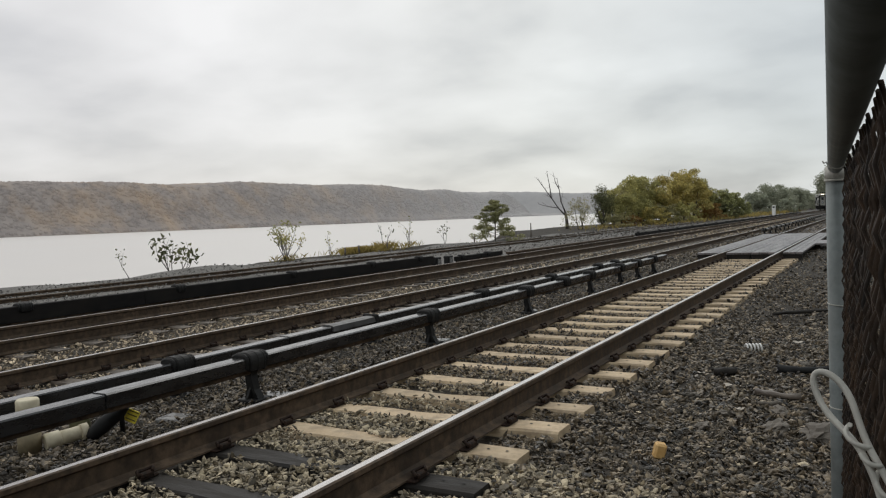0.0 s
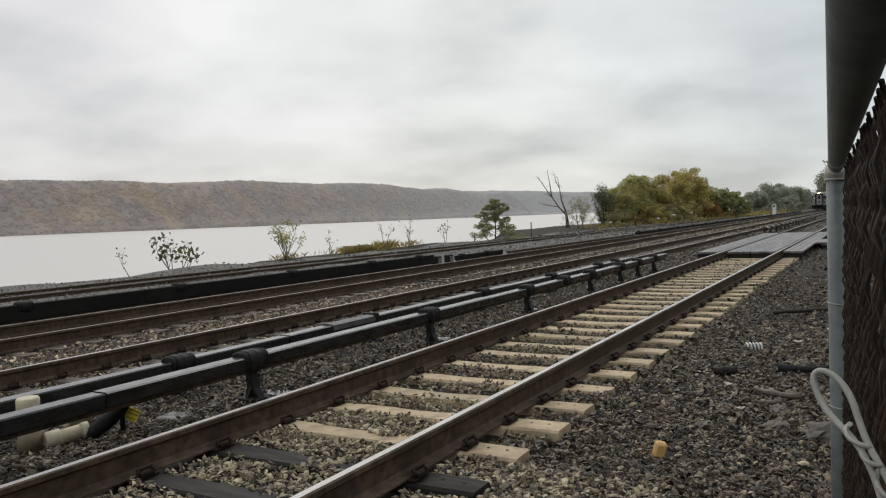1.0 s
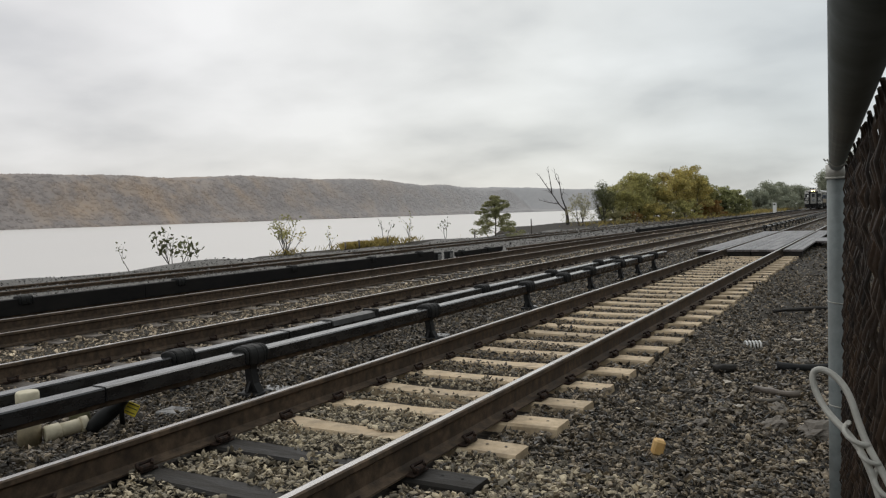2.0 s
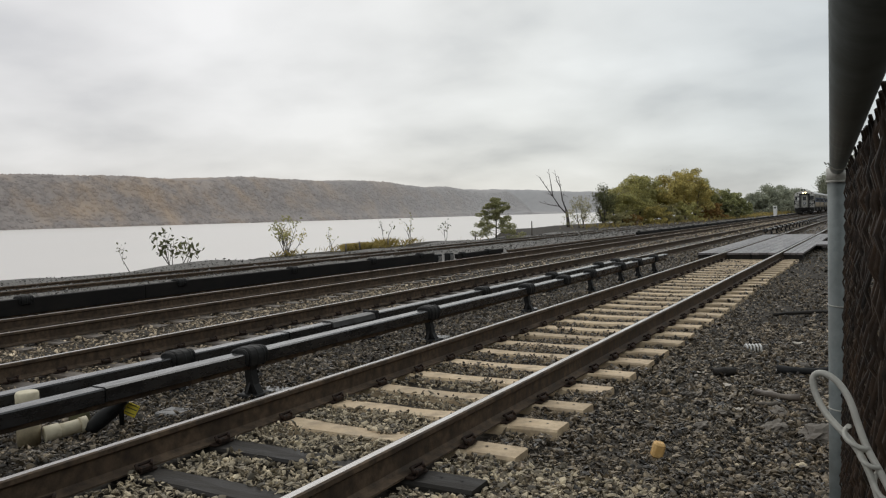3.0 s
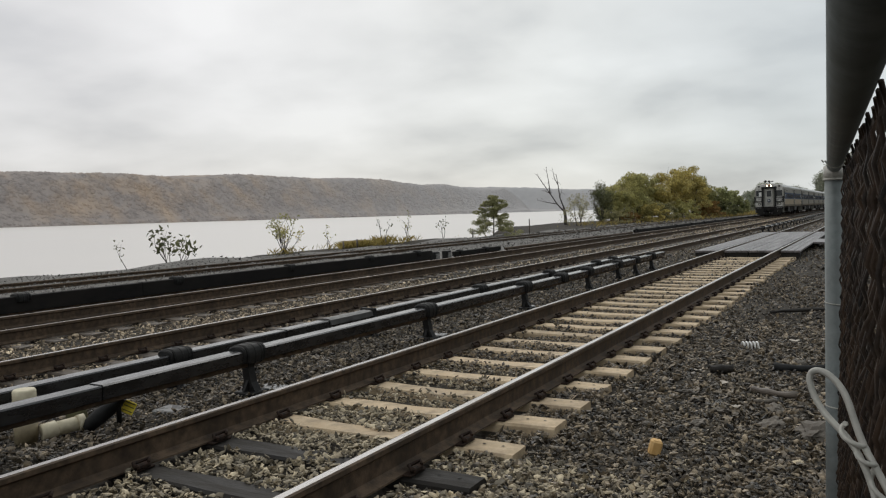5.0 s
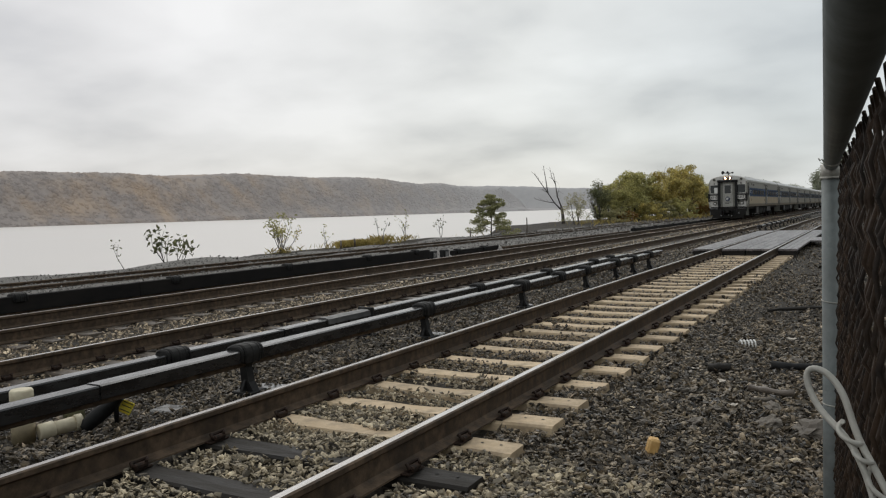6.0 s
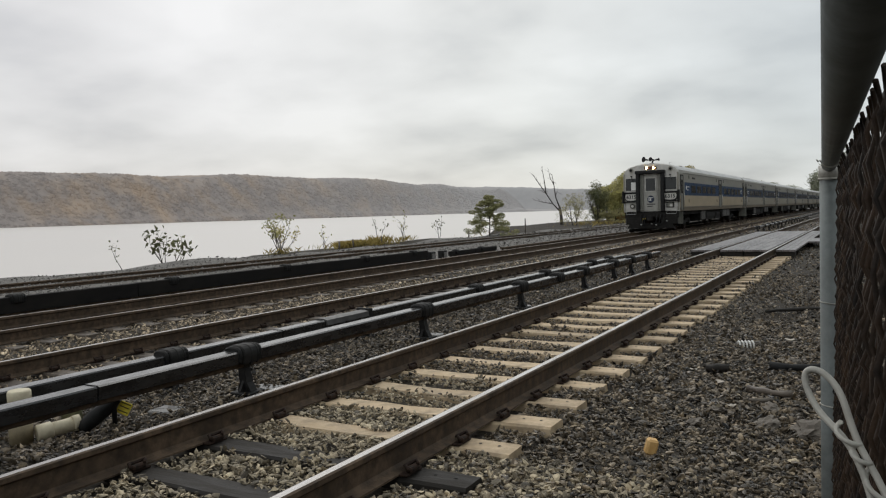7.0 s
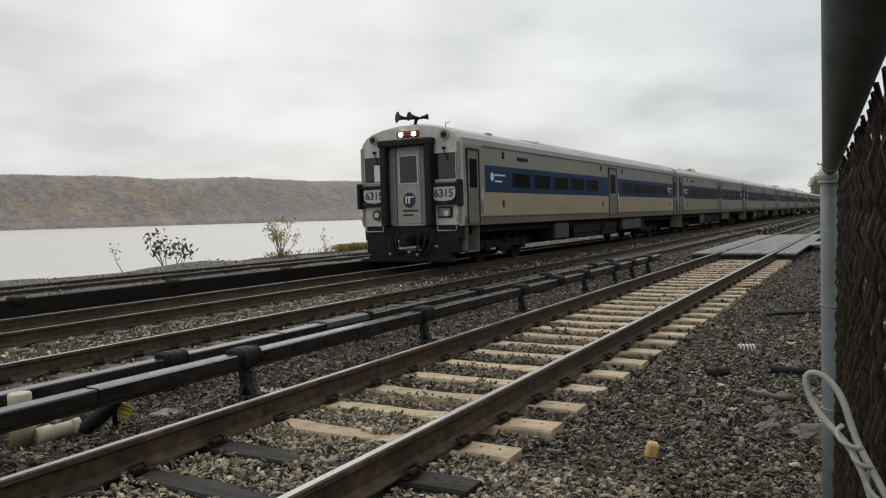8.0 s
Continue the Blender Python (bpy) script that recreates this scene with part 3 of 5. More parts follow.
# loose ballast
def lie(x, y):
    """Height of the ballast's surface, heaped between the ties of the near track; None where a tie stays bare."""
    z = ground_z(x, y)
    if -2.02 < x < 0.50 and y < CROSS0:
        k = (y - (TIE0 + 0.11)) / TIE_STEP
        off = abs(k - round(k)) * TIE_STEP
        heap = 0.030 * noise.noise((x * 1.9, y * 1.4, 5.0)) + 0.02 * noise.noise((x * 6, y * 6, 2.0))
        inner = -1.42 < x < -0.08
        spill = max(0.0, noise.noise((x * 2.6, round(k) * 3.7 + (2.1 if k > round(k) else 0.0), 9.0)) + 0.06) if inner else 0.0
        edge = 0.122 - 0.17 * spill * max(0.0, min(1, (12 - y) / 5)) + 0.005 * noise.noise((x * 14, y * 9, 1.0))
        if off < edge:
            return None
        z = -0.222 + heap + ((0.012 if y < 8 else -0.005) if inner else -0.006)
        if inner and off < 0.125:
            z = -0.190 - 0.018 * max(0.0, 1 - abs(x - T1) / 0.5) + 0.4 * max(0.0, heap)
    return z


def stones(name, label, regions, material, seed):
    """Broken stones strewn over oblongs (x0, x1, y0, y1, number, size)."""
    rng = np.random.default_rng(seed)
    g = (1 + 5 ** 0.5) / 2
    ico = np.array([(-1, g, 0), (1, g, 0), (-1, -g, 0), (1, -g, 0), (0, -1, g), (0, 1, g), (0, -1, -g), (0, 1, -g), (g, 0, -1), (g, 0, 1), (-g, 0, -1), (-g, 0, 1)]) / 1.9
    tri = np.array([(0, 11, 5), (0, 5, 1), (0, 1, 7), (0, 7, 10), (0, 10, 11), (1, 5, 9), (5, 11, 4), (11, 10, 2), (10, 7, 6), (7, 1, 8), (3, 9, 4), (3, 4, 2), (3, 2, 6), (3, 6, 8), (3, 8, 9), (4, 9, 5), (2, 4, 11), (6, 2, 10), (8, 6, 7), (9, 8, 1)])
    octa = np.array([(1, 0, 0), (-1, 0, 0), (0, 1, 0), (0, -1, 0), (0, 0, 1), (0, 0, -1)]) * 1.05
    otri = np.array([(0, 2, 4), (2, 1, 4), (1, 3, 4), (3, 0, 4), (2, 0, 5), (1, 2, 5), (3, 1, 5), (0, 3, 5)])
    V, F, base = [], [], 0
    halves = [(*r[:4], r[4] // 2, r[5], blunt) for r in regions for blunt in ((True, False) if r[5] < 0.05 else (False, False))]
    for x0, x1, y0, y1, n, size, blunt in halves:
        sv, st = (ico, tri) if blunt else (octa, otri)
        k = len(sv)
        c = np.stack([rng.uniform(x0, x1, n), rng.uniform(y0, y1, n), np.zeros(n)], 1)
        s = size * np.minimum(rng.lognormal(0, 0.35, n), 1.75)
        rest = [lie(x, y) for x, y in c[:, :2]]
        ok = np.array([r is not None for r in rest])
        c, s, rest = c[ok], s[ok], np.array([r for r in rest if r is not None])
        n = len(c)
        c[:, 2] = rest + s * rng.uniform(-0.05, 0.5, n)
        v = sv[None] * rng.uniform(0.6, 1.4, (n, k, 1))
        v = v * (s[:, None] * rng.uniform((0.85, 0.55, 0.22), (1.7, 1.2, 0.6), (n, 3)))[:, None] * 0.325
        q = rng.normal(size=(n, 4))
        q[:, 1:3] *= 0.36
        q /= np.linalg.norm(q, axis=1)[:, None]
        w, a, b, d = q.T
        R = np.stack([1 - 2 * (b * b + d * d), 2 * (a * b - d * w), 2 * (a * d + b * w), 2 * (a * b + d * w), 1 - 2 * (a * a + d * d), 2 * (b * d - a * w), 2 * (a * d - b * w), 2 * (b * d + a * w), 1 - 2 * (a * a + b * b)], 1).reshape(n, 3, 3)
        v = np.einsum("nij,nkj->nki", R, v) + c[:, None]
        V.append(v.reshape(-1, 3))
        F.append((st[None] + k * np.arange(n)[:, None, None]).reshape(-1, 3) + base)
        base += k * n
    ob = new(name, mesh_from(name, np.concatenate(V), np.concatenate(F), material))
    return tagged(ob, label, "ballast", kind="stuff")


stones("dark_ballast", "dark grey crushed stone ballast beside the track", [
    (0.12, 3.2, -5, 2.6, 5000, 0.06), (-1.4, -0.1, -5, 1.6, 2500, 0.06), (-3.9, -1.62, -5, 2.2, 3500, 0.06),
    (0.12, 2.6, 2.6, 6.0, 21000, 0.036), (0.12, 2.6, 6.0, 11, 17000, 0.042), (0.3, 2.8, 11, 18, 6500, 0.05), (0.4, 3.0, 18, 40, 3500, 0.07), (-1.4, -0.1, 39.2, 70, 5000, 0.10), (-3.9, 2.4, 39.2, 75, 6000, 0.11),
    (-3.9, -1.62, 2.2, 7, 13000, 0.040), (-3.9, -1.62, 7, 13, 7500, 0.044), (-3.9, -1.62, 13, 24, 3500, 0.06), (-3.95, -2.24, 24, 39.4, 3200, 0.075), (-1.4, -0.1, 5.9, 12, 8500, 0.036), (-1.4, -0.1, 12, 23, 6500, 0.045)], M_stone_dark, 1)
stones("grey_ballast", "grey crushed stone along the disused siding", [(-18.8, -10.6, 6, 20, 14000, 0.055), (-19, -10.6, 20, 45, 9000, 0.075), (-18.5, -10.4, 45, 110, 9000, 0.13)], M_stone_grey, 4)
stones("pale_ballast", "pale fouled ballast stones between the near rails", [(-1.4, -0.1, 1.6, 5.2, 12000, 0.036), (-1.4, -0.1, 5.2, 6.6, 1200, 0.036), (0.1, 0.9, 2.4, 4.3, 5200, 0.038), (0.3, 1.4, 2.7, 4.2, 4200, 0.038), (1.3, 2.0, 2.7, 5.4, 300, 0.036), (0.5, 2.2, 4.6, 9, 350, 0.036), (-2.0, -1.6, 1.5, 3.4, 700, 0.035)], M_stone_pale, 2)
stones("brown_ballast", "rust-stained ballast stones of the middle tracks", [(-5.4, -3.95, 2.5, 12, 7000, 0.043), (-7.8, -5.5, 4, 16, 9000, 0.048), (-9.4, -7.9, 5, 16, 3500, 0.05), (-9.4, -3.95, 16, 45, 8000, 0.075), (-9.6, -3.95, 45, 100, 7000, 0.13)], M_stone_brown, 3)


# ---- the train ----
HALF, LEN = 1.6, 25.5


def shell(half=HALF):
    """The car's cross-section from the sill over the roof: (x, z, material)."""
    side = [(half - 0.02, 1.14, 2), (half, 1.37, 1), (half, 2.03, 0), (half - 0.01, 2.80, 0), (half - 0.025, 3.30, 0), (half - 0.075, 3.48, 3), (half - 0.20, 3.63, 3), (half - 0.42, 3.74, 3), (half - 0.80, 3.84, 3), (0.36, 3.90, 3)]
    right = [(x, z) for x, z, _ in side]
    left = [(-x, z) for x, z, _ in reversed(side)]
    mi = [m for _, _, m in side] + [m for _, _, m in reversed(side)][1:] + [2]
    return right + left, mi


def wheelset(parent, y):
    w = part("wheelset", tube(bmesh.new(), [(-0.70, 0, 0.43), (0.70, 0, 0.43)], 0.08, 10), M_under, parent)
    for s in (-1, 1):
        bm = tube(bmesh.new(), [(s * 0.69, 0, 0.43), (s * 0.81, 0, 0.43)], 0.43, 24)
        tube(bm, [(s * 0.665, 0, 0.43), (s * 0.69, 0, 0.43)], 0.455, 24)
        tube(bm, [(s * 0.81, 0, 0.43), (s * 0.86, 0, 0.43)], [0.14, 0.10], 12)
        part("wheel", bm, M_rust, w, "worn steel wheel")
    w.location = (0, y, 0)
    return w


def bogie(parent, y):
    """Side frames, springs and cross beam; the wheelsets are parts of the car."""
    bm = bmesh.new()
    for s in (-1, 1):
        x = s * 0.98
        extrude = [(x - 0.06, 0.42), (x + 0.06, 0.42), (x + 0.06, 0.66), (x - 0.06, 0.66)]
        extrude_y(bm, extrude, -1.75, 1.75)
        box(bm, x - 0.08, x + 0.08, -0.45, 0.45, 0.30, 0.52, 0.03)
        for q in (-1.3, 1.3):
            box(bm, x - 0.10, x + 0.12, q - 0.17, q + 0.17, 0.32, 0.60, 0.03)
            tube(bm, [(x, q * 0.62, 0.64), (x, q * 0.62, 0.98)], 0.11, 10)
        tube(bm, [(x + s * 0.12, -0.2, 0.62), (x + s * 0.12, 0.35, 0.98)], 0.05, 8)
    box(bm, -1.0, 1.0, -0.25, 0.25, 0.55, 0.95, 0.04)
    ob = part("bogie", bm, M_under, parent, "sooty cast bogie frame")
    ob.location = (0, y, 0)
    for q in (-1.3, 1.3):
        wheelset(parent, y + q)
    return ob


def pane(parent, x, ya, yb, za, zb, name="window", frame_m=None):
    """A side window: a frame just proud of the skin and dark glass in it."""
    s = 1 if x > 0 else -1
    bm = bmesh.new()
    f = 0.035
    for a, b, c, d in ((ya - f, yb + f, zb, zb + f), (ya - f, yb + f, za - f, za), (ya - f, ya, za, zb), (yb, yb + f, za, zb)):
        box(bm, min(x, x + s * 0.012), max(x, x + s * 0.012), a, b, c, d)
    w = part(name, bm, frame_m or M_band_dark, parent)
    part("pane", boxed(min(x, x + s * 0.006), max(x, x + s * 0.006), ya, yb, za, zb), M_glass, w, "dark tinted glass")
    return w


def side_door(parent, s, ya, yb, za, zb, window=True):
    x = s * (HALF - 0.012)
    bm = boxed(min(x, x + s * 0.03), max(x, x + s * 0.03), ya - 0.06, ya, za, zb + 0.06)
    box(bm, min(x, x + s * 0.03), max(x, x + s * 0.03), yb, yb + 0.06, za, zb + 0.06)
    box(bm, min(x, x + s * 0.03), max(x, x + s * 0.03), ya, yb, zb, zb + 0.06)
    d = part("side_door", bm, M_black, parent, "grey sliding door in a dark frame")
    part("door_leaf", boxed(min(x, x + s * 0.018), max(x, x + s * 0.018), ya, yb, za, zb), M_door, d)
    if window:
        m = 0.16 * (yb - ya)
        xx = x + s * 0.018
        part("door_window", boxed(min(xx, xx + s * 0.006), max(xx, xx + s * 0.006), ya + m, yb - m, 2.15, zb - 0.22), M_glass, d)
    bm = tube(bmesh.new(), [(x + s * 0.05, yb + 0.14, 1.45), (x + s * 0.05, yb + 0.14, 2.15)], 0.016, 6)
    part("grab_rail", bm, M_chrome, d)
    return d


def lettering(parent, s, y, z, size):
    """A round emblem and two plain bars in place of the name."""
    x = s * (HALF + 0.008)
    bm = bmesh.new()
    ring = [(y + size * 0.5 * math.cos(a), z + size * 0.5 * math.sin(a)) for a in [k * 2 * math.pi / 20 for k in range(20)]]
    bm.faces.new([bm.verts.new((x, a, b)) for a, b in (ring if s > 0 else ring[::-1])])
    e = part("emblem", bm, M_white, parent, "white round emblem")
    bm = bmesh.new()
    for dz, ln in ((0.03, 0.72), (-0.15, 0.5)):
        box(bm, min(x, x - s * 0.006), max(x, x - s * 0.006), y + size * 0.7, y + size * 0.7 + ln, z + dz, z + dz + 0.05)
    part("lettering_bar", bm, M_white, e)
    return e


def coach(cab):
    label = "silver commuter train cab car with a blue window band" if cab else "silver commuter train coach with a blue window band"
    t = thing("train_car", label, "train car", "cars of the train")
    prof, mi = shell()
    part("body", extrude_y(bmesh.new(), prof, 0.12 if cab else 0.0, LEN, mi), (M_silver, M_tan if cab else M_tan_grey, M_sill, M_roof), t, "dirty aluminium body shell")
    # ribs and rain strip
    for s in (-1, 1):
        bm = bmesh.new()
        x = s * HALF
        box(bm, min(x, x + s * 0.02), max(x, x + s * 0.02), 1.3 if cab else 0.1, LEN - 0.05, 1.355, 1.385)
        box(bm, min(x - s * 0.03, x), max(x - s * 0.03, x), 1.3 if cab else 0.1, LEN - 0.05, 3.30, 3.325)
        part("trim_strip", bm, M_door, t)
        # blue band in two lengths beside the middle door
        for ya, yb in ((1.4, 12.95), (14.35, 24.75)):
            part("blue_band", boxed(min(x, x + s * 0.005), max(x, x + s * 0.005), ya, yb, 2.04, 2.79), M_blue if cab else M_band_dark, t, "blue painted window band" if cab else "dark blue window band")
        xx = s * (HALF + 0.006)
        for k in range(5):
            pane(t, xx, 3.3 + 1.74 * k, 4.62 + 1.74 * k, 2.21, 2.62)
        for k in range(5):
            pane(t, xx, 15.1 + 1.74 * k, 16.42 + 1.74 * k, 2.21, 2.62)
        side_door(t, s, 13.08, 14.14, 1.27, 3.14)
        side_door(t, s, 0.34 if cab else 0.45, 0.98 if cab else 1.12, 1.20, 3.14)
        side_door(t, s, 24.92, 25.42, 1.20, 3.14)
        lettering(t, s, 1.85, 2.48, 0.25)
        lettering(t, s, 23.6, 2.48, 0.22)
        # small vents and the step well under the end door
        bm = bmesh.new()
        for y, z in ((2.6, 1.62), (2.65, 3.02), (12.2, 1.62), (12.0, 3.02), (15.0, 3.02), (24.0, 1.62)):
            box(bm, min(x, x + s * 0.012), max(x, x + s * 0.012), y - 0.06, y + 0.06, z, z + 0.20)
        part("vent", bm, M_black, t)
        part("number_bar", boxed(min(x - s * 0.02, x + s * 0.006), max(x - s * 0.02, x + s * 0.006), 3.7, 4.5, 3.02, 3.12), M_hood, t, "small grey lettering bar")
        bm = bmesh.new()
        ya, yb = (0.30, 1.02) if cab else (0.4, 1.15)
        xa, xb = sorted((s * 1.05, s * 1.57))
        box(bm, xa, xb, ya, ya + 0.03, 0.42, 1.14)
        box(bm, xa, xb, yb - 0.03, yb, 0.42, 1.14)
        box(bm, xa, xb, ya, yb, 0.42, 0.45)
        box(bm, min(s * 1.05, s * 1.08), max(s * 1.05, s * 1.08), ya, yb, 0.42, 1.14)
        part("step_well", bm, M_door, t, "grey steel step well below the door")
    # roof gear
    bm = extrude_y(bmesh.new(), [(1.42, 3.60), (1.2, 3.77), (0.8, 3.87), (0.0, 3.945), (-0.8, 3.87), (-1.2, 3.77), (-1.42, 3.60), (0.0, 3.5)], 6.0, LEN - 0.1)
    for k in range(2):
        box(bm, 1.06, 1.22, 2.5 + k * 3.7, 2.75 + k * 3.7, 3.70, 3.80, 0.02)
    part("roof_hatch", bm, M_roof, t, "raised grey roof panel")
    # underframe
    bm = boxed(-1.35, 1.35, 0.6, LEN - 0.3, 0.92, 1.15)
    for y0, y1, z0 in ((7.0, 8.6, 0.48), (9.2, 12.4, 0.62), (15.2, 18.6, 0.56), (13.0, 14.6, 0.7)):
        for s in (-1, 1):
            a, b = sorted((s * 0.75, s * 1.42))
            box(bm, a, b, y0, y1, z0, 0.95, 0.03)
    box(bm, -0.75, 0.75, 5.9, 19.6, 0.40, 0.95, 0.04)
    for y0, y1 in ((9.3, 12.3), (12.8, 14.8), (18.9, 19.5)):
        box(bm, 0.7, 1.38, y0, y1, 0.46, 0.95, 0.04)
    part("underframe", bm, M_under, t, "sooty underframe with equipment boxes")
    for y0, y1, z0 in ((7.1, 8.5, 0.52), (15.4, 17.0, 0.60), (17.1, 18.5, 0.60)):
        part("equipment_box", boxed(1.36, 1.48, y0, y1, z0, 1.08, 0.03), M_wet_lid, t, "dull grey equipment box")
    for y in (3.9, 21.6):
        bogie(t, y)
    part("coupler", boxed(-0.14, 0.14, -0.45 if cab else -0.26, 0.8, 0.62, 0.92, 0.04), M_under, t)
    if not cab:
        part("gangway", boxed(-0.62, 0.62, -0.24, 0.02, 1.2, 3.3, 0.05), M_black, t, "black rubber gangway bellows")
    part("end_gangway", boxed(-0.62, 0.62, LEN - 0.02, LEN + 0.24, 1.2, 3.3, 0.05), M_black, t)
    return t


def ring_y(bm, x, z, y, r, depth, sides=16):
    """A short drum facing the front."""
    return tube(bm, [(x, y + 0.02, z), (x, y - depth, z)], r, sides)


def text_on(parent, words, x, y, z, size, material):
    cu = bpy.data.curves.new("lettering", "FONT")
    cu.body, cu.size, cu.align_x, cu.align_y, cu.extrude, cu.offset = words, size, "CENTER", "CENTER", 0.002, 0.006
    cu.materials.append(material)
    ob = new("lettering", cu)
    ob.parent = parent
    ob.matrix_basis = pose(x, y, z, 90, 0, 0)
    return ob


def cab_front(t):
    """The flat cab end: rounded face, gangway frame and door, windows, number boards, lamps, horns."""
    prof, _ = shell()
    bm = bmesh.new()
    rings = []
    for y, k in ((0.14, 1.0), (0.05, 0.995), (0.0, 0.984)):
        rings.append([bm.verts.new((x * k, y, 1.14 + (z - 1.14) * (k if z > 3 else 1))) for x, z in prof])
    for a, b in zip(rings, rings[1:]):
        for i in range(len(prof)):
            bm.faces.new((a[i], a[(i + 1) % len(prof)], b[(i + 1) % len(prof)], b[i]))
    bm.faces.new(rings[-1])
    bmesh.ops.recalc_face_normals(bm, faces=bm.faces)
    face = part("cab_front", bm, M_face, t, "dirty white flat cab end")
    # corner posts, a little proud
    for s in (-1, 1):
        xa, xb = sorted((s * 1.47, s * 1.575))
        part("corner_post", boxed(xa, xb, -0.03, 0.02, 1.2, 3.35, 0.02), M_silver, face)
    # gangway frame
    bm = bmesh.new()
    for s in (-1, 1):
        xa, xb = sorted((s * 0.60, s * 0.80))
        box(bm, xa, xb, -0.26, 0.02, 1.16, 3.36, 0.03)
    box(bm, -0.84, 0.84, -0.30, 0.02, 3.30, 3.50, 0.04)
    part("gangway_frame", bm, M_black, face, "black rubber gangway frame")
    d = part("end_door", boxed(-0.36, 0.36, -0.035, 0.01, 1.22, 3.24, 0.01), M_door_pale, face, "pale aluminium end door")
    part("door_surround", box(boxed(-0.60, -0.40, -0.06, 0.01, 1.2, 3.3), 0.40, 0.60, -0.06, 0.01, 1.2, 3.3), M_door, face)
    part("door_window", boxed(-0.27, 0.27, -0.045, -0.03, 2.33, 3.05, 0.004), M_glass_front, d)
    bm = bmesh.new()
    for a, b, c, e in ((-0.31, 0.31, 3.05, 3.09), (-0.31, 0.31, 2.29, 2.33), (-0.31, -0.27, 2.33, 3.05), (0.27, 0.31, 2.33, 3.05)):
        box(bm, a, b, -0.055, -0.03, c, e)
    part("window_frame", bm, M_face, d)
    bm = bmesh.new()
    n = 24
    out = [bm.verts.new((0.20 * math.cos(2 * math.pi * k / n), -0.039, 1.86 + 0.21 * math.sin(2 * math.pi * k / n))) for k in range(n)]
    bm.faces.new(out[::-1])
    emblem = part("emblem", bm, M_navy, d, "round dark blue emblem")
    part("emblem_bar", box(box(boxed(-0.12, -0.08, -0.044, -0.041, 1.77, 1.93), -0.03, 0.02, -0.044, -0.041, 1.77, 1.93), -0.13, 0.14, -0.044, -0.041, 1.93, 1.96), M_white, emblem)
    part("lettering_bar", box(boxed(-0.22, 0.26, -0.040, -0.036, 1.55, 1.60), -0.20, 0.10, -0.040, -0.036, 1.43, 1.48), M_ink, d, "small dark lettering bars")
    for s in (-1, 1):
        xc = s * 1.10
        w = part("cab_window", boxed(xc - 0.33, xc + 0.33, -0.02, 0.01, 2.38, 3.07, 0.02), M_glass_front, face, "dark cab windscreen")
        bm = bmesh.new()
        for a, b, c, e in ((-0.36, 0.36, 3.07, 3.11), (-0.36, 0.36, 2.34, 2.38), (-0.36, -0.33, 2.38, 3.07), (0.33, 0.36, 2.38, 3.07)):
            box(bm, xc + a, xc + b, -0.035, 0.01, c, e, 0.006)
        part("window_frame", bm, M_face, w)
        if s < 0:
            # White panel painted in for the daylight seen through the cab.
            part("blind", boxed(xc - 0.02, xc + 0.30, -0.024, -0.018, 2.40, 2.86), M_white, w, "pale panel for the daylight seen through the window")
        part("wiper", tube(bmesh.new(), [(xc, -0.05, 3.20), (xc + 0.02, -0.06, 3.14), (xc + 0.12, -0.05, 2.86)], 0.012, 5), M_black, w)
        part("wiper_motor", boxed(xc - 0.05, xc + 0.05, -0.07, 0.0, 3.17, 3.24, 0.015), M_black, w)
        # number board between two black bars
        plate = [(-0.33, 0.185), (0.33, 0.185), (0.355, 0.07), (0.33, -0.10), (0.25, -0.17), (0.0, -0.20), (-0.25, -0.17), (-0.33, -0.10), (-0.355, 0.07)]
        bm = extrude_y(bmesh.new(), [(xc + px * 1.15, 2.0 + pz * 1.3) for px, pz in plate], -0.085, 0.01)
        box(bm, s * 0.80 if s > 0 else -1.62, 1.62 if s > 0 else -0.80, -0.16, 0.0, 2.20, 2.29, 0.02)
        box(bm, s * 0.80 if s > 0 else -1.62, 1.62 if s > 0 else -0.80, -0.14, 0.0, 1.71, 1.77, 0.02)
        xa, xb = sorted((s * 1.52, s * 1.62))
        box(bm, xa, xb, -0.2, 0.05, 1.66, 2.36, 0.02)
        part("safety_bar", bm, M_black, face, "black diaphragm bar")
        b = part("number_board", extrude_y(bmesh.new(), [(xc + px, 2.0 + pz) for px, pz in plate], -0.105, -0.08), M_face, face, "white rounded number board")
        text_on(b, "6315", xc, -0.108, 2.0, 0.29, M_ink)
        # low lamps: a round one and one in a square box
        if s < 0:
            lamp_box = part("lamp_housing", ring_y(bmesh.new(), xc + 0.05, 1.48, 0.0, 0.17, 0.05, 20), M_silver, face, "round steel lamp bezel")
            part("bezel_ring", ring_y(bmesh.new(), xc + 0.05, 1.48, -0.045, 0.13, 0.02, 20), M_hood, lamp_box)
        else:
            lamp_box = part("lamp_housing", boxed(xc - 0.23, xc + 0.2, -0.05, 0.01, 1.36, 1.66, 0.02), M_hood, face, "square dark lamp box")
            part("bezel_ring", boxed(xc - 0.19, xc + 0.16, -0.06, -0.045, 1.40, 1.62, 0.01), M_door, lamp_box)
        part("lamp_lens", ring_y(bmesh.new(), xc + 0.05, 1.48, -0.06, 0.08, 0.03), M_lamp_low, lamp_box, "round clear lamp")
        bm = ring_y(bmesh.new(), s * 1.12, 3.55, 0.0, 0.13, 0.05)
        ring = part("vent_ring", bm, M_silver, face, "round louvre in a steel ring")
        part("vent_core", ring_y(bmesh.new(), s * 1.12, 3.55, -0.045, 0.08, 0.02), M_black, ring)
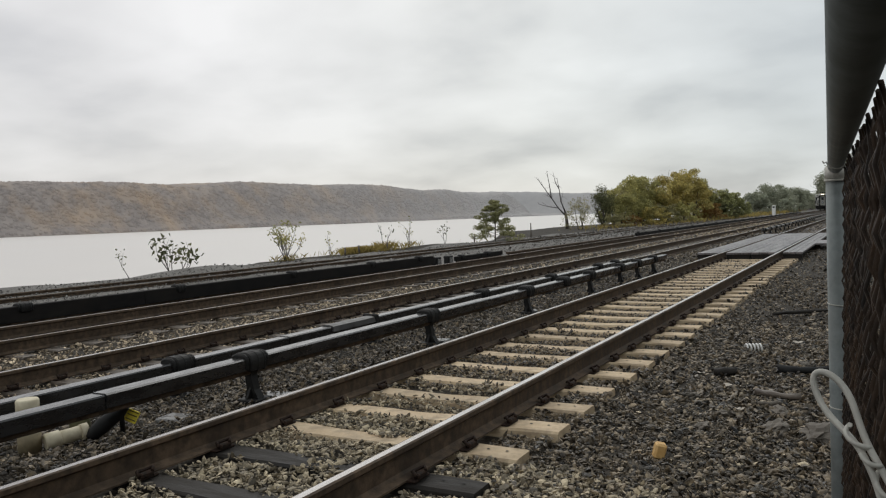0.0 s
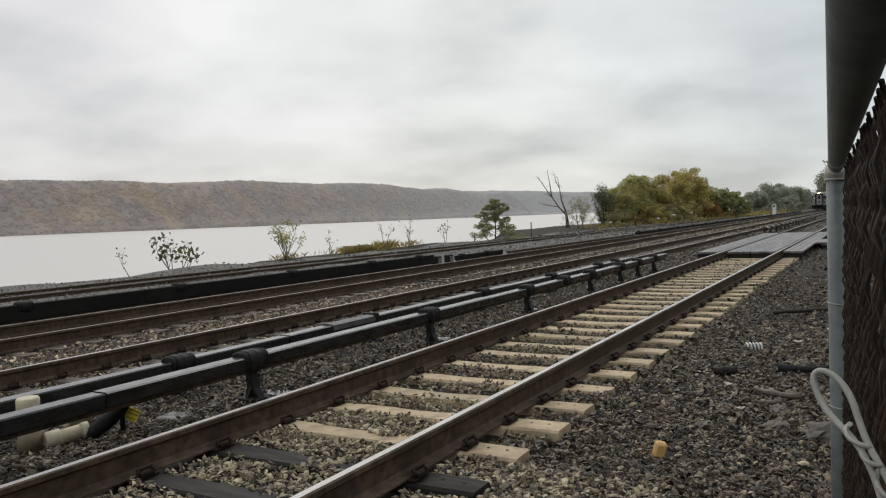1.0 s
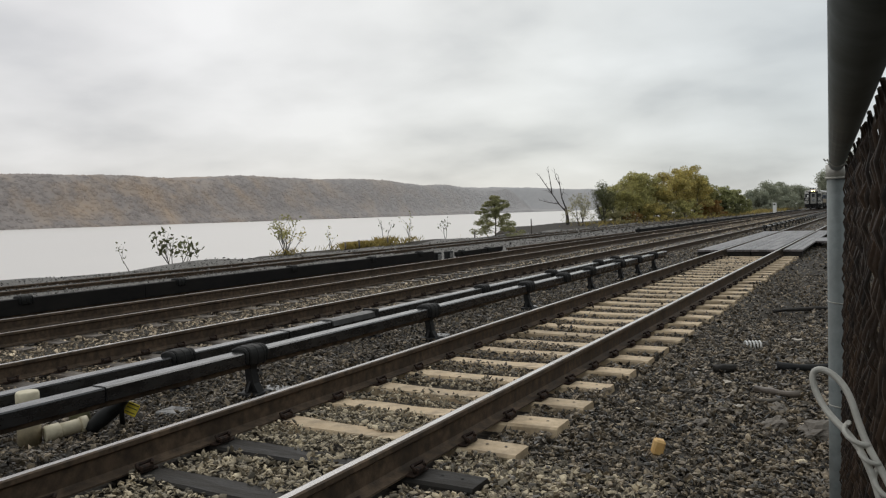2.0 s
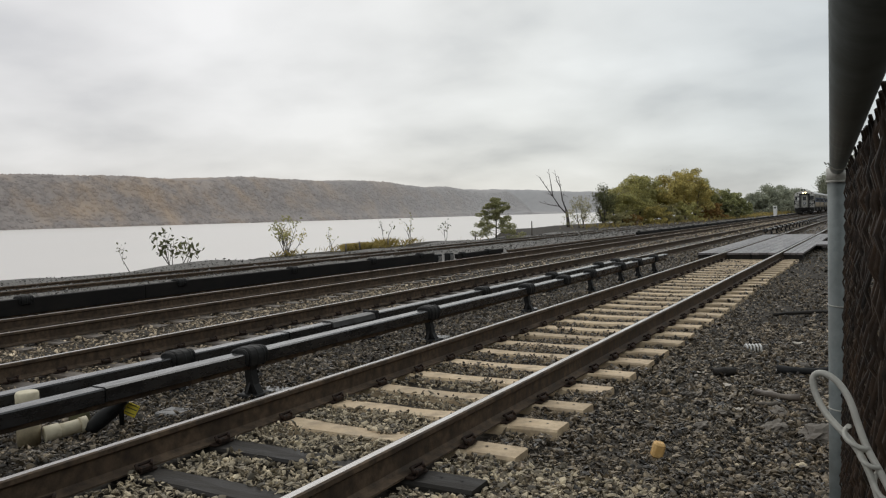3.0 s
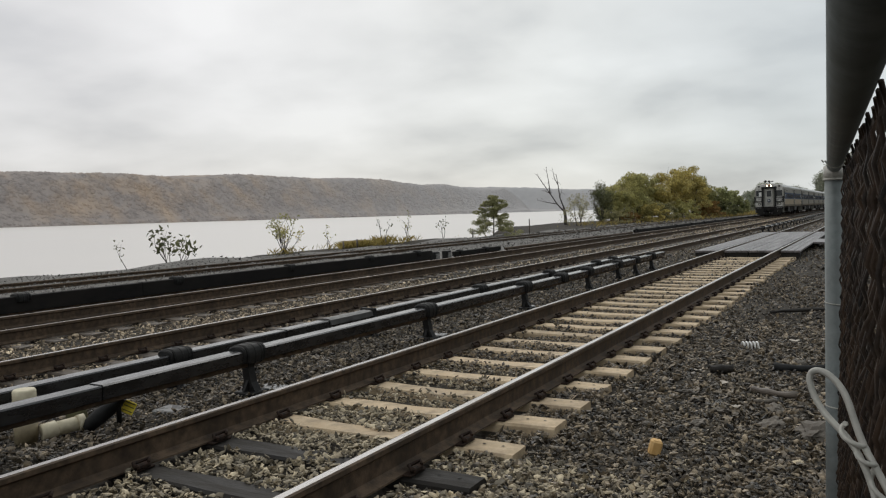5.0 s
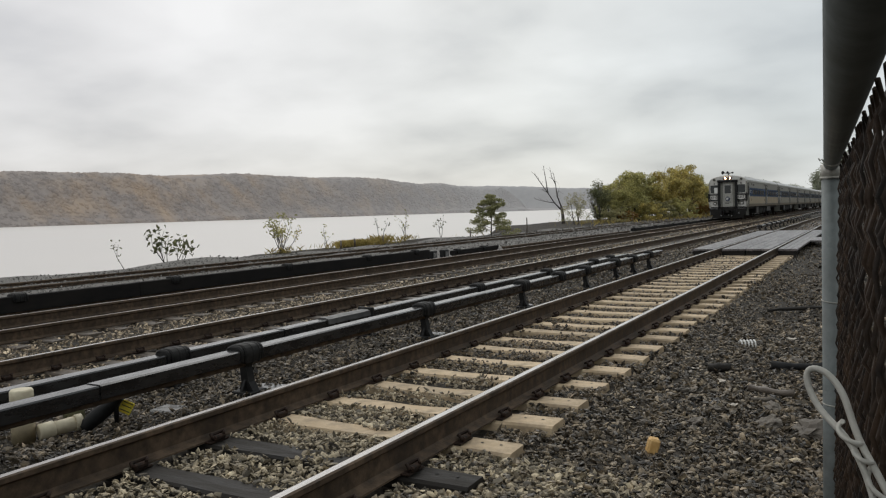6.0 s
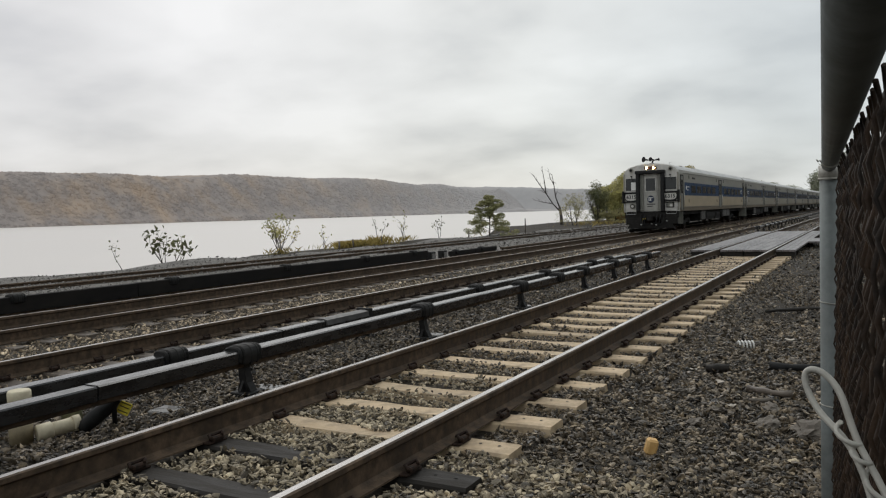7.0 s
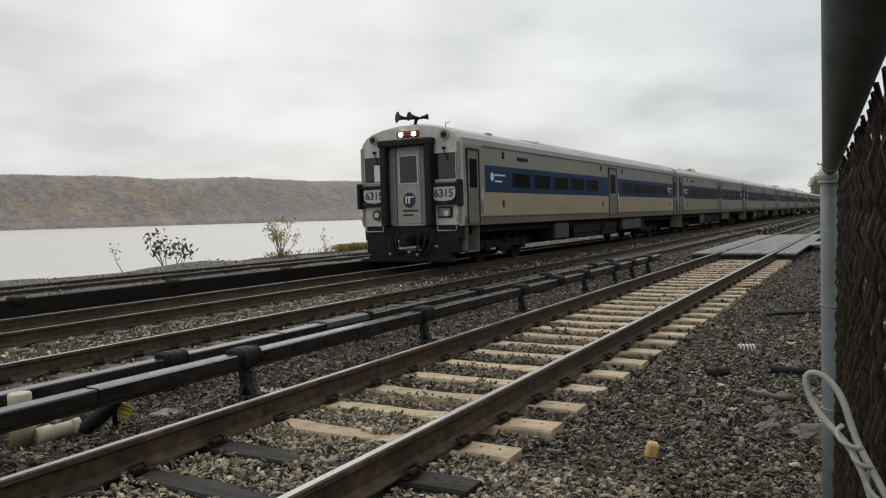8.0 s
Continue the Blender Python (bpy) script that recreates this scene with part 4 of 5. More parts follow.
        part("grab_rail", tube(bmesh.new(), [(s * 1.5, -0.06, 1.25), (s * 1.5, -0.12, 1.3), (s * 1.5, -0.12, 1.62)], 0.016, 6), M_chrome, face)
    # headlights
    hb = part("headlight_box", boxed(-0.36, 0.36, -0.06, 0.02, 3.55, 3.73, 0.04), M_lamp_case, face, "dark twin headlight housing")
    for s in (-1, 1):
        part("headlight", ring_y(bmesh.new(), s * 0.20, 3.64, -0.05, 0.06, 0.025), M_lamp, hb, "lit warm headlight")
    # horns on the roof
    bm = boxed(-0.12, 0.14, 0.25, 0.45, 3.86, 3.93, 0.02)
    tube(bm, [(0.02, 0.35, 3.90), (0.04, 0.35, 4.02), (0.10, 0.35, 4.10)], 0.045, 8)
    tube(bm, [(-0.42, 0.38, 4.13), (0.10, 0.36, 4.09), (0.36, 0.36, 4.11)], [0.02, 0.03, 0.035], 8)
    horn = part("horn", bm, M_black, face, "black air horn cluster")
    for root, mouth, r in (((-0.24, 0.40, 4.12), (-0.42, 0.14, 4.15), 0.16), ((0.12, 0.40, 4.10), (-0.02, 0.10, 4.14), 0.125), ((0.22, 0.34, 4.11), (0.40, 0.44, 4.13), 0.085)):
        p, q = Vector(root), Vector(mouth)
        part("horn_bell", tube(bmesh.new(), [p, p.lerp(q, 0.5), p.lerp(q, 0.8), p.lerp(q, 0.94), q], [0.04, 0.05, 0.08, 0.8 * r, r], 16), M_black, horn)
    part("antenna", tube(bmesh.new(), [(1.0, 0.3, 3.74), (1.0, 0.3, 3.9), (1.12, 0.3, 3.92)], 0.015, 6), M_chrome, face)
    # below the floor: apron, plough, hoses, step frames
    bm = boxed(-1.52, 1.52, 0.0, 0.25, 0.78, 1.20, 0.03)
    box(bm, -1.45, -0.55, -0.02, 0.2, 0.42, 0.82, 0.03)
    box(bm, 0.55, 1.45, -0.02, 0.2, 0.42, 0.82, 0.03)
    part("apron", bm, M_under, face, "black steel apron")
    prof = [(-1.35, 0.20), (1.35, 0.20), (1.2, 0.48), (-1.2, 0.48)]
    bm = bmesh.new()
    f1 = [bm.verts.new((x, -0.12 - 0.22 * (1 - abs(x) / 1.4), z)) for x, z in prof]
    f2 = [bm.verts.new((x, 0.12, z)) for x, z in prof]
    bm.faces.new(f1), bm.faces.new(f2[::-1])
    for i in range(4):
        bm.faces.new((f1[i], f2[i], f2[(i + 1) % 4], f1[(i + 1) % 4]))
    bmesh.ops.recalc_face_normals(bm, faces=bm.faces)
    part("plough", bm, M_under, face, "black snow plough blade")
    for x in (-0.55, -0.35, 0.35, 0.55, 0.75):
        bm = bmesh.new()
        tube(bm, [(x, -0.05, 0.98), (x * 1.02, -0.22, 0.8), (x * 0.9, -0.25, 0.5), (x * 0.7, -0.2, 0.40), (x * 0.4, -0.2, 0.5)], 0.03, 6)
        part("hose", bm, M_black, face, "black brake hose")
    for x, z in ((-0.55, 0.42), (0.3, 0.40), (0.05, 0.47), (0.9, 0.62)):
        bm = tube(bmesh.new(), [(x, -0.24, z), (x + 0.07, -0.28, z - 0.02)], 0.04, 6)
        part("hose_coupling", bm, M_chrome, face)
    for s in (-1, 1):
        bm = bmesh.new()
        pts = [(s * 0.86, -0.04, 1.16), (s * 0.86, -0.04, 1.02), (s * 1.42, -0.04, 1.02), (s * 1.42, -0.04, 1.16)]
        tube(bm, pts, 0.014, 5)
        part("step_frame", bm, M_chrome, face)


front_car = coach(True)
cab_front(front_car)
second = coach(False)
cars = [front_car, second] + [copy_thing(second, pose(T3, 80 + 26 * k, Z3)) for k in range(5)]


# ---- trees, shrubs, grass ----
def leaves(rng, centres, radii, number, size, flat=0.75):
    """Arrays of small bent leaf blades in clumps round the centres."""
    k = rng.integers(0, len(centres), number)
    d = rng.normal(size=(number, 3))
    d /= np.linalg.norm(d, axis=1)[:, None]
    r = rng.uniform(0.25, 1.0, number) ** 0.5
    c = centres[k] + d * (radii[k] * r)[:, None] * np.array((1, 1, flat))
    a = rng.normal(size=(number, 3))
    a /= np.linalg.norm(a, axis=1)[:, None]
    b = np.cross(a, rng.normal(size=(number, 3)))
    b /= np.linalg.norm(b, axis=1)[:, None]
    s = (size * rng.uniform(0.6, 1.4, number))[:, None]
    n = np.cross(a, b) * s * 0.25
    v = np.stack([c - a * s, c - b * s * 0.5 + n, c + a * s, c + b * s * 0.5 + n], 1).reshape(-1, 3)
    i = np.arange(number)[:, None] * 4
    f = np.concatenate([i + np.array((0, 1, 2)), i + np.array((0, 2, 3))], 1).reshape(-1, 3)
    return v, f


def limbs(rng, bm, base, way, length, radius, depth, tips, spread=0.6, lift=0.15, sides=6):
    """A tapering, forking limb; the ends go into tips."""
    pts, rad = [Vector(base)], [radius]
    w = Vector(way).normalized()
    n = 4
    for i in range(n):
        w = (w + Vector(rng.normal(0, 0.14, 3)) + Vector((0, 0, lift * 0.3))).normalized()
        pts.append(pts[-1] + w * length / n)
        rad.append(radius * (1 - 0.55 * (i + 1) / n))
    tube(bm, pts, rad, sides)
    if depth == 0:
        tips.append(pts[-1])
        tips.append(pts[-2])
        return
    for k in range(rng.integers(2, 4)):
        at = pts[rng.integers(2, n + 1)]
        side = Vector(rng.normal(0, 1, 3))
        v = (w + side.normalized() * spread + Vector((0, 0, lift))).normalized()
        limbs(rng, bm, at, v, length * rng.uniform(0.55, 0.8), rad[-1] * 0.85, depth - 1, tips, spread, lift, max(4, sides - 1))
    tips.append(pts[-1])


def tree(name, label, x, y, height, width, leaf_m, number, size, seed, stems=1, group="", z=None, category="tree", skirt=0.25, clump=0.17, flat=0.75):
    """Stems with forked limbs, and a crown of leaf clumps round the limbs' ends."""
    rng = np.random.default_rng(seed)
    t = thing(name, label, category, group, at=(x, y, (ground_z(x, y) if z is None else z) - 0.05))
    tips = []
    for s in range(stems):
        bm = bmesh.new()
        lean = Vector((rng.normal(0, 0.25), rng.normal(0, 0.25), 1.0))
        limbs(rng, bm, (rng.normal(0, 0.08 * width), rng.normal(0, 0.08 * width), 0), lean, height * 0.42, height * 0.022, 2, tips, 0.75, 0.1)
        part("trunk", bm, M_bark, t)
    tips = np.array([tuple(q) for q in tips])
    n = max(10, int(54 * (1 if stems > 1 else 0.7)))
    u = rng.uniform(0, 1, n)
    ang = rng.uniform(0, 2 * math.pi, n)
    zz = height * (skirt + (0.93 - skirt) * u)
    rr = width * 0.5 * np.sqrt(np.clip(1 - ((u - 0.35) / 0.72) ** 2, 0.03, 1)) * np.sqrt(rng.uniform(0.05, 1, n)) * 0.85
    extra = np.stack([rr * np.cos(ang), rr * np.sin(ang), zz], 1)
    keep = tips[(tips[:, 2] > height * skirt * 0.8)]
    centres = np.concatenate([keep, extra])
    lim = np.array((width * 0.55, width * 0.55, height))
    centres[:, :2] = np.clip(centres[:, :2], -lim[:2], lim[:2])
    centres[:, 2] = np.clip(centres[:, 2], 0.15 * height, height * 0.95)
    radii = rng.uniform(0.55, 1.2, len(centres)) * height * clump
    v, f = leaves(rng, centres, radii, number, size, flat)
    ob = tagged(new("crown", mesh_from("crown", v, f, leaf_m)), kind="stuff")
    ob.parent = t
    return t


def weed(name, label, x, y, height, leaf_m, number, size, seed, stems=4, spread=0.5):
    """A sparse shrub: thin bare stems with separate leaves at their upper ends."""
    rng = np.random.default_rng(seed)
    t = thing(name, label, "shrub", "shrubs on the bank", at=(x, y, ground_z(x, y) - 0.05))
    tips = []
    for s in range(stems):
        bm = bmesh.new()
        limbs(rng, bm, (rng.normal(0, 0.05), rng.normal(0, 0.05), 0), (rng.normal(0, spread), rng.normal(0, spread), 1), height * 0.6, 0.012 + height * 0.006, 1, tips, 0.5, 0.2, 5)
        part("stem", bm, M_bark, t)
    c = np.array([tuple(q) for q in tips])
    v, f = leaves(rng, c, np.full(len(c), height * 0.13), number, size, 0.9)
    ob = tagged(new("foliage", mesh_from("foliage", v, f, leaf_m)), kind="stuff")
    ob.parent = t
    return t


# wood by the bank
for x, y, h, w, m, n, s, seed, lab in (
        (-23.5, 74, 3.4, 3.8, M_leaf_dull, 900, 0.07, 11, "thin dull olive bush beside the bank"),
        (-23.0, 80, 4.6, 1.5, M_leaf_dark, 2400, 0.08, 12, "dark green narrow tree at the edge of the wood"),
        (-22.5, 84, 4.5, 4.0, M_leaf_olive, 3500, 0.12, 13, "olive autumn tree in a dense clump"),
        (-22.4, 90, 5.9, 4.6, M_leaf_olive, 5000, 0.13, 14, "olive autumn tree in a dense clump"),
        (-23.0, 96, 6.1, 5.6, M_leaf_olive, 5500, 0.14, 15, "tall olive-green autumn tree in a dense clump"),
        (-20.5, 100, 6.3, 6.0, M_leaf_gold, 5500, 0.14, 16, "golden autumn tree in a dense clump"),
        (-19.6, 106, 7.2, 6.5, M_leaf_gold, 6000, 0.15, 17, "tall yellow-green tree at the middle of the wood"),
        (-18.9, 112, 5.9, 4.4, M_leaf_olive, 5500, 0.15, 18, "olive-green tree in a dense clump"),
        (-17.6, 118, 4.3, 5.0, M_leaf_green, 4500, 0.15, 19, "low green tree at the wood's edge"),
        (-16.8, 126, 4.0, 5.0, M_leaf_green, 4000, 0.16, 20, "low green tree with spreading branches"),
        (-21.4, 101, 7.9, 2.6, M_leaf_dull, 8, 0.06, 27, "nearly bare twiggy tree standing above the wood"),
        (-19.2, 92, 2.4, 5.0, M_leaf_dull, 2500, 0.12, 28, "low dull olive bush below the trees"),
        (-16.6, 117, 2.4, 5.0, M_leaf_dark, 2500, 0.12, 29, "low dark bush below the trees"),
        (-17.8, 97, 2.6, 4.0, M_leaf_olive, 2500, 0.12, 21, "low olive bush below the trees"),
        (-19.5, 88, 2.2, 4.0, M_leaf_gold, 2500, 0.12, 22, "low golden bush below the trees"),
        (-17.0, 108, 2.4, 4.5, M_leaf_rust, 2000, 0.13, 23, "low rusty bush below the trees"),
        (-20.8, 84, 1.3, 2.2, M_leaf_rust, 900, 0.08, 24, "small rusty orange bush below the trees"),
        (-21.0, 79, 1.6, 3.2, M_leaf_dull, 1300, 0.08, 25, "low dull olive bush below the trees"),
        (-23.8, 89, 4.6, 4.0, M_leaf_dull, 2600, 0.10, 26, "dull olive tree at the wood's edge")):
    tree("tree", lab, x, y, h, w * 1.15, m, int(n * 3.0), s * 0.74, seed, stems=3, group="autumn trees by the river", skirt=0.05, clump=0.115)
for x, y, h, w, seed in ((-18.5, 165, 4.6, 7, 31), (-18.5, 180, 6.3, 8, 32), (-17.6, 200, 6.8, 9, 33), (-16.5, 215, 6.4, 9, 34), (-16.0, 240, 5.8, 9, 35), (-15.0, 190, 3.4, 7, 36), (-15.5, 270, 5.2, 9, 37)):
    tree("tree", "misty grey-green tree far down the line", x, y, h, w, M_leaf_mist, 8500, 0.16, seed, stems=3, group="misty trees down the line", skirt=0.08)
for x, y, h, w, seed in ((-15, 420, 20, 11, 41), (-11, 430, 27, 14, 42), (-4, 440, 30, 18, 43), (14, 380, 22, 18, 44)):
    tree("tree", "tall misty tree beyond the end of the line", x, y, h, w, M_leaf_mist, 7000, 0.42, seed, stems=3, group="tall trees beyond the line", skirt=0.08)


def sapling(x, y, height, width):
    """A young tree: a thin leader with tiers of long, level boughs, each with flat sprays of leaves."""
    rng = np.random.default_rng(51)
    t = thing("sapling", "young feathery olive-green tree on the bank", "tree", at=(x, y, ground_z(x, y) - 0.05))
    bm = bmesh.new()
    tube(bm, [(0, 0, 0), (0.03, 0, height * 0.4), (-0.04, 0.02, height * 0.75), (0, 0, height * 0.97)], [0.045, 0.036, 0.022, 0.006], 7)
    part("trunk", bm, M_bark, t)
    bm, cs, rs = bmesh.new(), [], []
    for k in range(34):
        u = (k + 0.5) / 34
        reach = width * 0.5 * (1 - u) ** 0.62 * rng.uniform(0.55, 1.12) + 0.12
        a = k * 2.4 + rng.normal(0, 0.3)
        z = height * (0.07 + 0.87 * u)
        d = Vector((math.cos(a), math.sin(a), 0))
        rise = rng.uniform(-0.10, 0.22) * reach
        pts = [Vector((0, 0, z)), d * reach * 0.5 + Vector((0, 0, z + rise * 0.8)), d * reach + Vector((0, 0, z + rise * 0.7))]
        tube(bm, pts, [0.014, 0.009, 0.003], 4)
        for w in (0.55, 0.8, 1.0):
            cs.append(tuple(pts[0].lerp(pts[2], w) + Vector(rng.normal(0, 0.07, 3)) + Vector((0, 0, rise * 0.3))))
            rs.append(rng.uniform(0.20, 0.40) * (1.1 - 0.4 * u))
    part("boughs", bm, M_bark, t)
    v, f = leaves(rng, np.array(cs), np.array(rs), 10500, 0.05, 0.45)
    ob = tagged(new("crown", mesh_from("crown", v, f, M_leaf_sap)), kind="stuff")
    ob.parent = t


sapling(-18.9, 44.9, 2.65, 3.45)


def dead_tree():
    rng = np.random.default_rng(5)
    t = thing("dead_tree", "bare dead tree with forked grey limbs", "tree", at=(-26.5, 79.0, ground_z(-26.5, 79) - 0.1))
    bm = bmesh.new()
    # trunk with a main fork, seen from the tracks
    ax = Vector((math.cos(radians(20)), math.sin(radians(20)), 0))

    def p(u, w):
        return ax * u + Vector((0, 0, w))
    tube(bm, [p(0, 0), p(-0.05, 1.0), p(-0.2, 2.0)], [0.22, 0.17, 0.14], 8)
    part("trunk", bm, M_deadwood, t)
    for pts, r in (([p(-0.2, 2.0), p(-0.6, 3.1), p(-0.75, 4.4), p(-0.95, 5.6)], 0.085), ([p(-0.1, 1.5), p(-0.9, 2.4), p(-1.6, 3.5), p(-2.6, 5.0), p(-3.0, 5.6)], 0.085),
                   ([p(-1.6, 3.5), p(-1.75, 4.8), p(-2.0, 6.4)], 0.07), ([p(-0.75, 4.4), p(-1.15, 5.2), p(-1.3, 6.1)], 0.05), ([p(-0.9, 2.4), p(-2.0, 2.6), p(-3.0, 2.9)], 0.045),
                   ([p(-1.6, 3.5), p(-2.2, 3.9)], 0.04), ([p(-0.6, 3.1), p(-0.35, 4.0)], 0.035)):
        bm = tube(bmesh.new(), pts, [r * (1 - 0.75 * i / (len(pts) - 1)) for i in range(len(pts))], 6)
        for a, b in zip(pts, pts[1:]):
            for w in (0.3, 0.62, 0.9):
                q = a.lerp(b, w)
                way = ((b - a).normalized() + Vector(rng.normal(0, 0.8, 3))).normalized() * rng.uniform(0.25, 0.7)
                tube(bm, [q, q + way * 0.5 + Vector((0, 0, 0.03)), q + way], [0.018, 0.012, 0.005], 4)
        part("limb", bm, M_deadwood, t)


dead_tree()
weed("shrub", "sparse leafy shrub on the gravel bank", -20.2, 20.0, 1.85, M_leaf_dark, 120, 0.105, 61, 5, 0.75)
weed("shrub", "thin bare shrub with few leaves on the bank", -20.1, 18.2, 1.35, M_leaf_dark, 16, 0.06, 62, 1, 0.12)
weed("shrub", "yellowing bushy shrub on the bank", -20.0, 25.9, 1.75, M_leaf_olive, 260, 0.062, 63, 6, 0.3)
weed("shrub", "thin twiggy shrub with yellow leaves", -20.6, 26.8, 1.3, M_leaf_gold, 180, 0.05, 64, 4, 0.4)
weed("shrub", "leaning bare twig with a few leaves", -21, 30.5, 1.2, M_leaf_olive, 24, 0.06, 65, 2, 0.6)
weed("shrub", "thin upright weed stalk beside the siding", -20.5, 41.2, 1.6, M_leaf_dark, 30, 0.08, 66, 2, 0.08)
weed("shrub", "tall weed stalk with drooping seed heads", -20.5, 37.0, 1.6, M_leaf_olive, 34, 0.07, 67, 3, 0.25)
weed("shrub", "thin weed stalk on the bank", -20.6, 34.6, 1.5, M_leaf_dark, 22, 0.07, 68, 2, 0.15)


def grass(name, label, patches, seed, material):
    """Tufts of thin bent blades."""
    rng = np.random.default_rng(seed)
    V, F, base = [], [], 0
    for x, y, rx, ry, n, h in patches:
        px, py = x + rng.normal(0, rx, n), y + rng.normal(0, ry, n)
        pz = np.array([ground_z(a, b) for a, b in zip(px, py)]) - 0.02
        lean = rng.normal(0, 0.42, (n, 2))
        hh = h * rng.uniform(0.5, 1.2, n)
        w = 0.003 + 0.004 * rng.uniform(0, 1, n)
        ang = rng.uniform(0, math.pi, n)
        dx, dy = np.cos(ang) * w, np.sin(ang) * w
        a = np.stack([px - dx, py - dy, pz], 1)
        b = np.stack([px + dx, py + dy, pz], 1)
        m1 = np.stack([px + lean[:, 0] * hh * 0.35 + dx * 0.7, py + lean[:, 1] * hh * 0.35 + dy * 0.7, pz + hh * 0.6], 1)
        e = np.stack([px + lean[:, 0] * hh, py + lean[:, 1] * hh, pz + hh], 1)
        V.append(np.stack([a, b, m1, e], 1).reshape(-1, 3))
        i = np.arange(n)[:, None] * 4 + base
        F.append(np.concatenate([i + np.array((0, 1, 2)), i + np.array((0, 2, 3))], 1).reshape(-1, 3))
        base += 4 * n
    return tagged(new(name, mesh_from(name, np.concatenate(V), np.concatenate(F), material)), label, "grass", kind="stuff")


grass("dry_grass", "dry yellow grass tufts along the river bank", [(-20.5, 32.05, 0.3, 0.38, 2400, 0.34), (-20.4, 33.2, 0.3, 0.5, 500, 0.36), (-20.5, 34.6, 0.2, 0.5, 200, 0.5), (-20.4, 36.6, 0.2, 0.8, 120, 0.35), (-20.4, 30.0, 0.25, 0.6, 60, 0.3), (-19.9, 26, 0.2, 0.5, 110, 0.3),
      (-22, 77, 1.2, 3, 330, 0.4), (-18, 98, 1.2, 14, 600, 0.4), (-15.8, 125, 0.8, 18, 800, 0.5), (-16, 170, 1.5, 25, 900, 0.7), (-20.6, 46, 0.5, 3, 90, 0.3)], 7, M_grass)


# ---- the fence at the camera ----
FENCE_WAY = Vector((-math.sin(radians(2.78)), math.cos(radians(2.78)), 0))
FENCE_SIDE = Vector((FENCE_WAY.y, -FENCE_WAY.x, 0))


def fence_at(d, r, z):
    """A point d metres along the fence from the camera and r to its right."""
    q = Vector((EYE.x, EYE.y, 0)) + FENCE_WAY * d + FENCE_SIDE * r
    return Vector((q.x, q.y, z))


def fence():
    t = thing("chain_link_fence", "low rusty chain-link fence on galvanised posts", "fence")
    near, off, top = -0.5, 0.0222, EYE.z + 0.118
    D = 2.75
    for d in (D, near):
        base = ground_z(fence_at(d, off, 0).x, fence_at(d, off, 0).y)
        post = part("post", tube(bmesh.new(), [fence_at(d, off, base - 0.3), fence_at(d, off, top - 0.01)], 0.0285, 20), M_galv, t, "grey-green galvanised post")
        bm = tube(bmesh.new(), [fence_at(d, off, top - 0.045), fence_at(d, off, top - 0.002)], 0.0315, 20)
        tube(bm, [fence_at(d, off, top - 0.047), fence_at(d, off, top - 0.041)], 0.0335, 20)
        part("post_cap", bm, M_wire, post, "pale galvanised post collar")
    part("top_rail", tube(bmesh.new(), [fence_at(near, off, top), fence_at(D + 0.05, off, top)], 0.0225, 20), M_galv, t, "galvanised top rail")
    # woven wires
    pitch, r, web = 0.034, 0.0027, off + 0.0275
    n = int((D - near) / pitch)
    rng = random.Random(8)
    bm = bmesh.new()
    for k in range(n):
        pts = []
        d0 = near + pitch * k
        if d0 < 0.2:
            continue
        z, j = 0.02, 0
        while z < top - 0.012:
            side = 1 if (j + k) % 2 else -1
            pts.append(fence_at(d0 + side * pitch * 0.56, web - 0.026 * (1 - z / top) + 0.005 * side + rng.uniform(-0.004, 0.004), z + rng.uniform(-0.004, 0.004)))
            z += pitch
            j += 1
        tube(bm, pts, r, 5)
    part("wire_mesh", bm, M_mesh, t, "rust-brown woven wire mesh")
    # tie wires on the rail and the post
    for d, z in ((2.3, top),):
        pts = [fence_at(d - 0.004, off - 0.034, z - 0.004), fence_at(d - 0.002, off - 0.030, z - 0.010)] + [fence_at(d, off + 0.026 * math.cos(a), z + 0.026 * math.sin(a)) for a in [math.pi * (1.08 + 0.12 * k) for k in range(8)]] + [fence_at(d + 0.01, off + 0.034, z + 0.002), fence_at(d + 0.02, off + 0.042, z + 0.02)]
        part("tie_wire", tube(bmesh.new(), pts, 0.0021, 6), M_wire, t, "twisted galvanised tie wire")
    for z in (0.95, 0.62, 0.3):
        pts = [fence_at(D - 0.03 * math.sin(a), off + 0.029 * math.cos(a), z + 0.002 * i) for i, a in enumerate([k * math.pi / 5 for k in range(11)])]
        part("tie_wire", tube(bmesh.new(), pts, 0.0022, 5), M_wire, t)
    return t


fence()


# ---- clutter by the tracks ----
def drum(parts, r, sides=18):
    """Stacked tube lengths: (point, radius) pairs."""
    return tube(bmesh.new(), [q for q, _ in parts], [k for _, k in parts], sides)


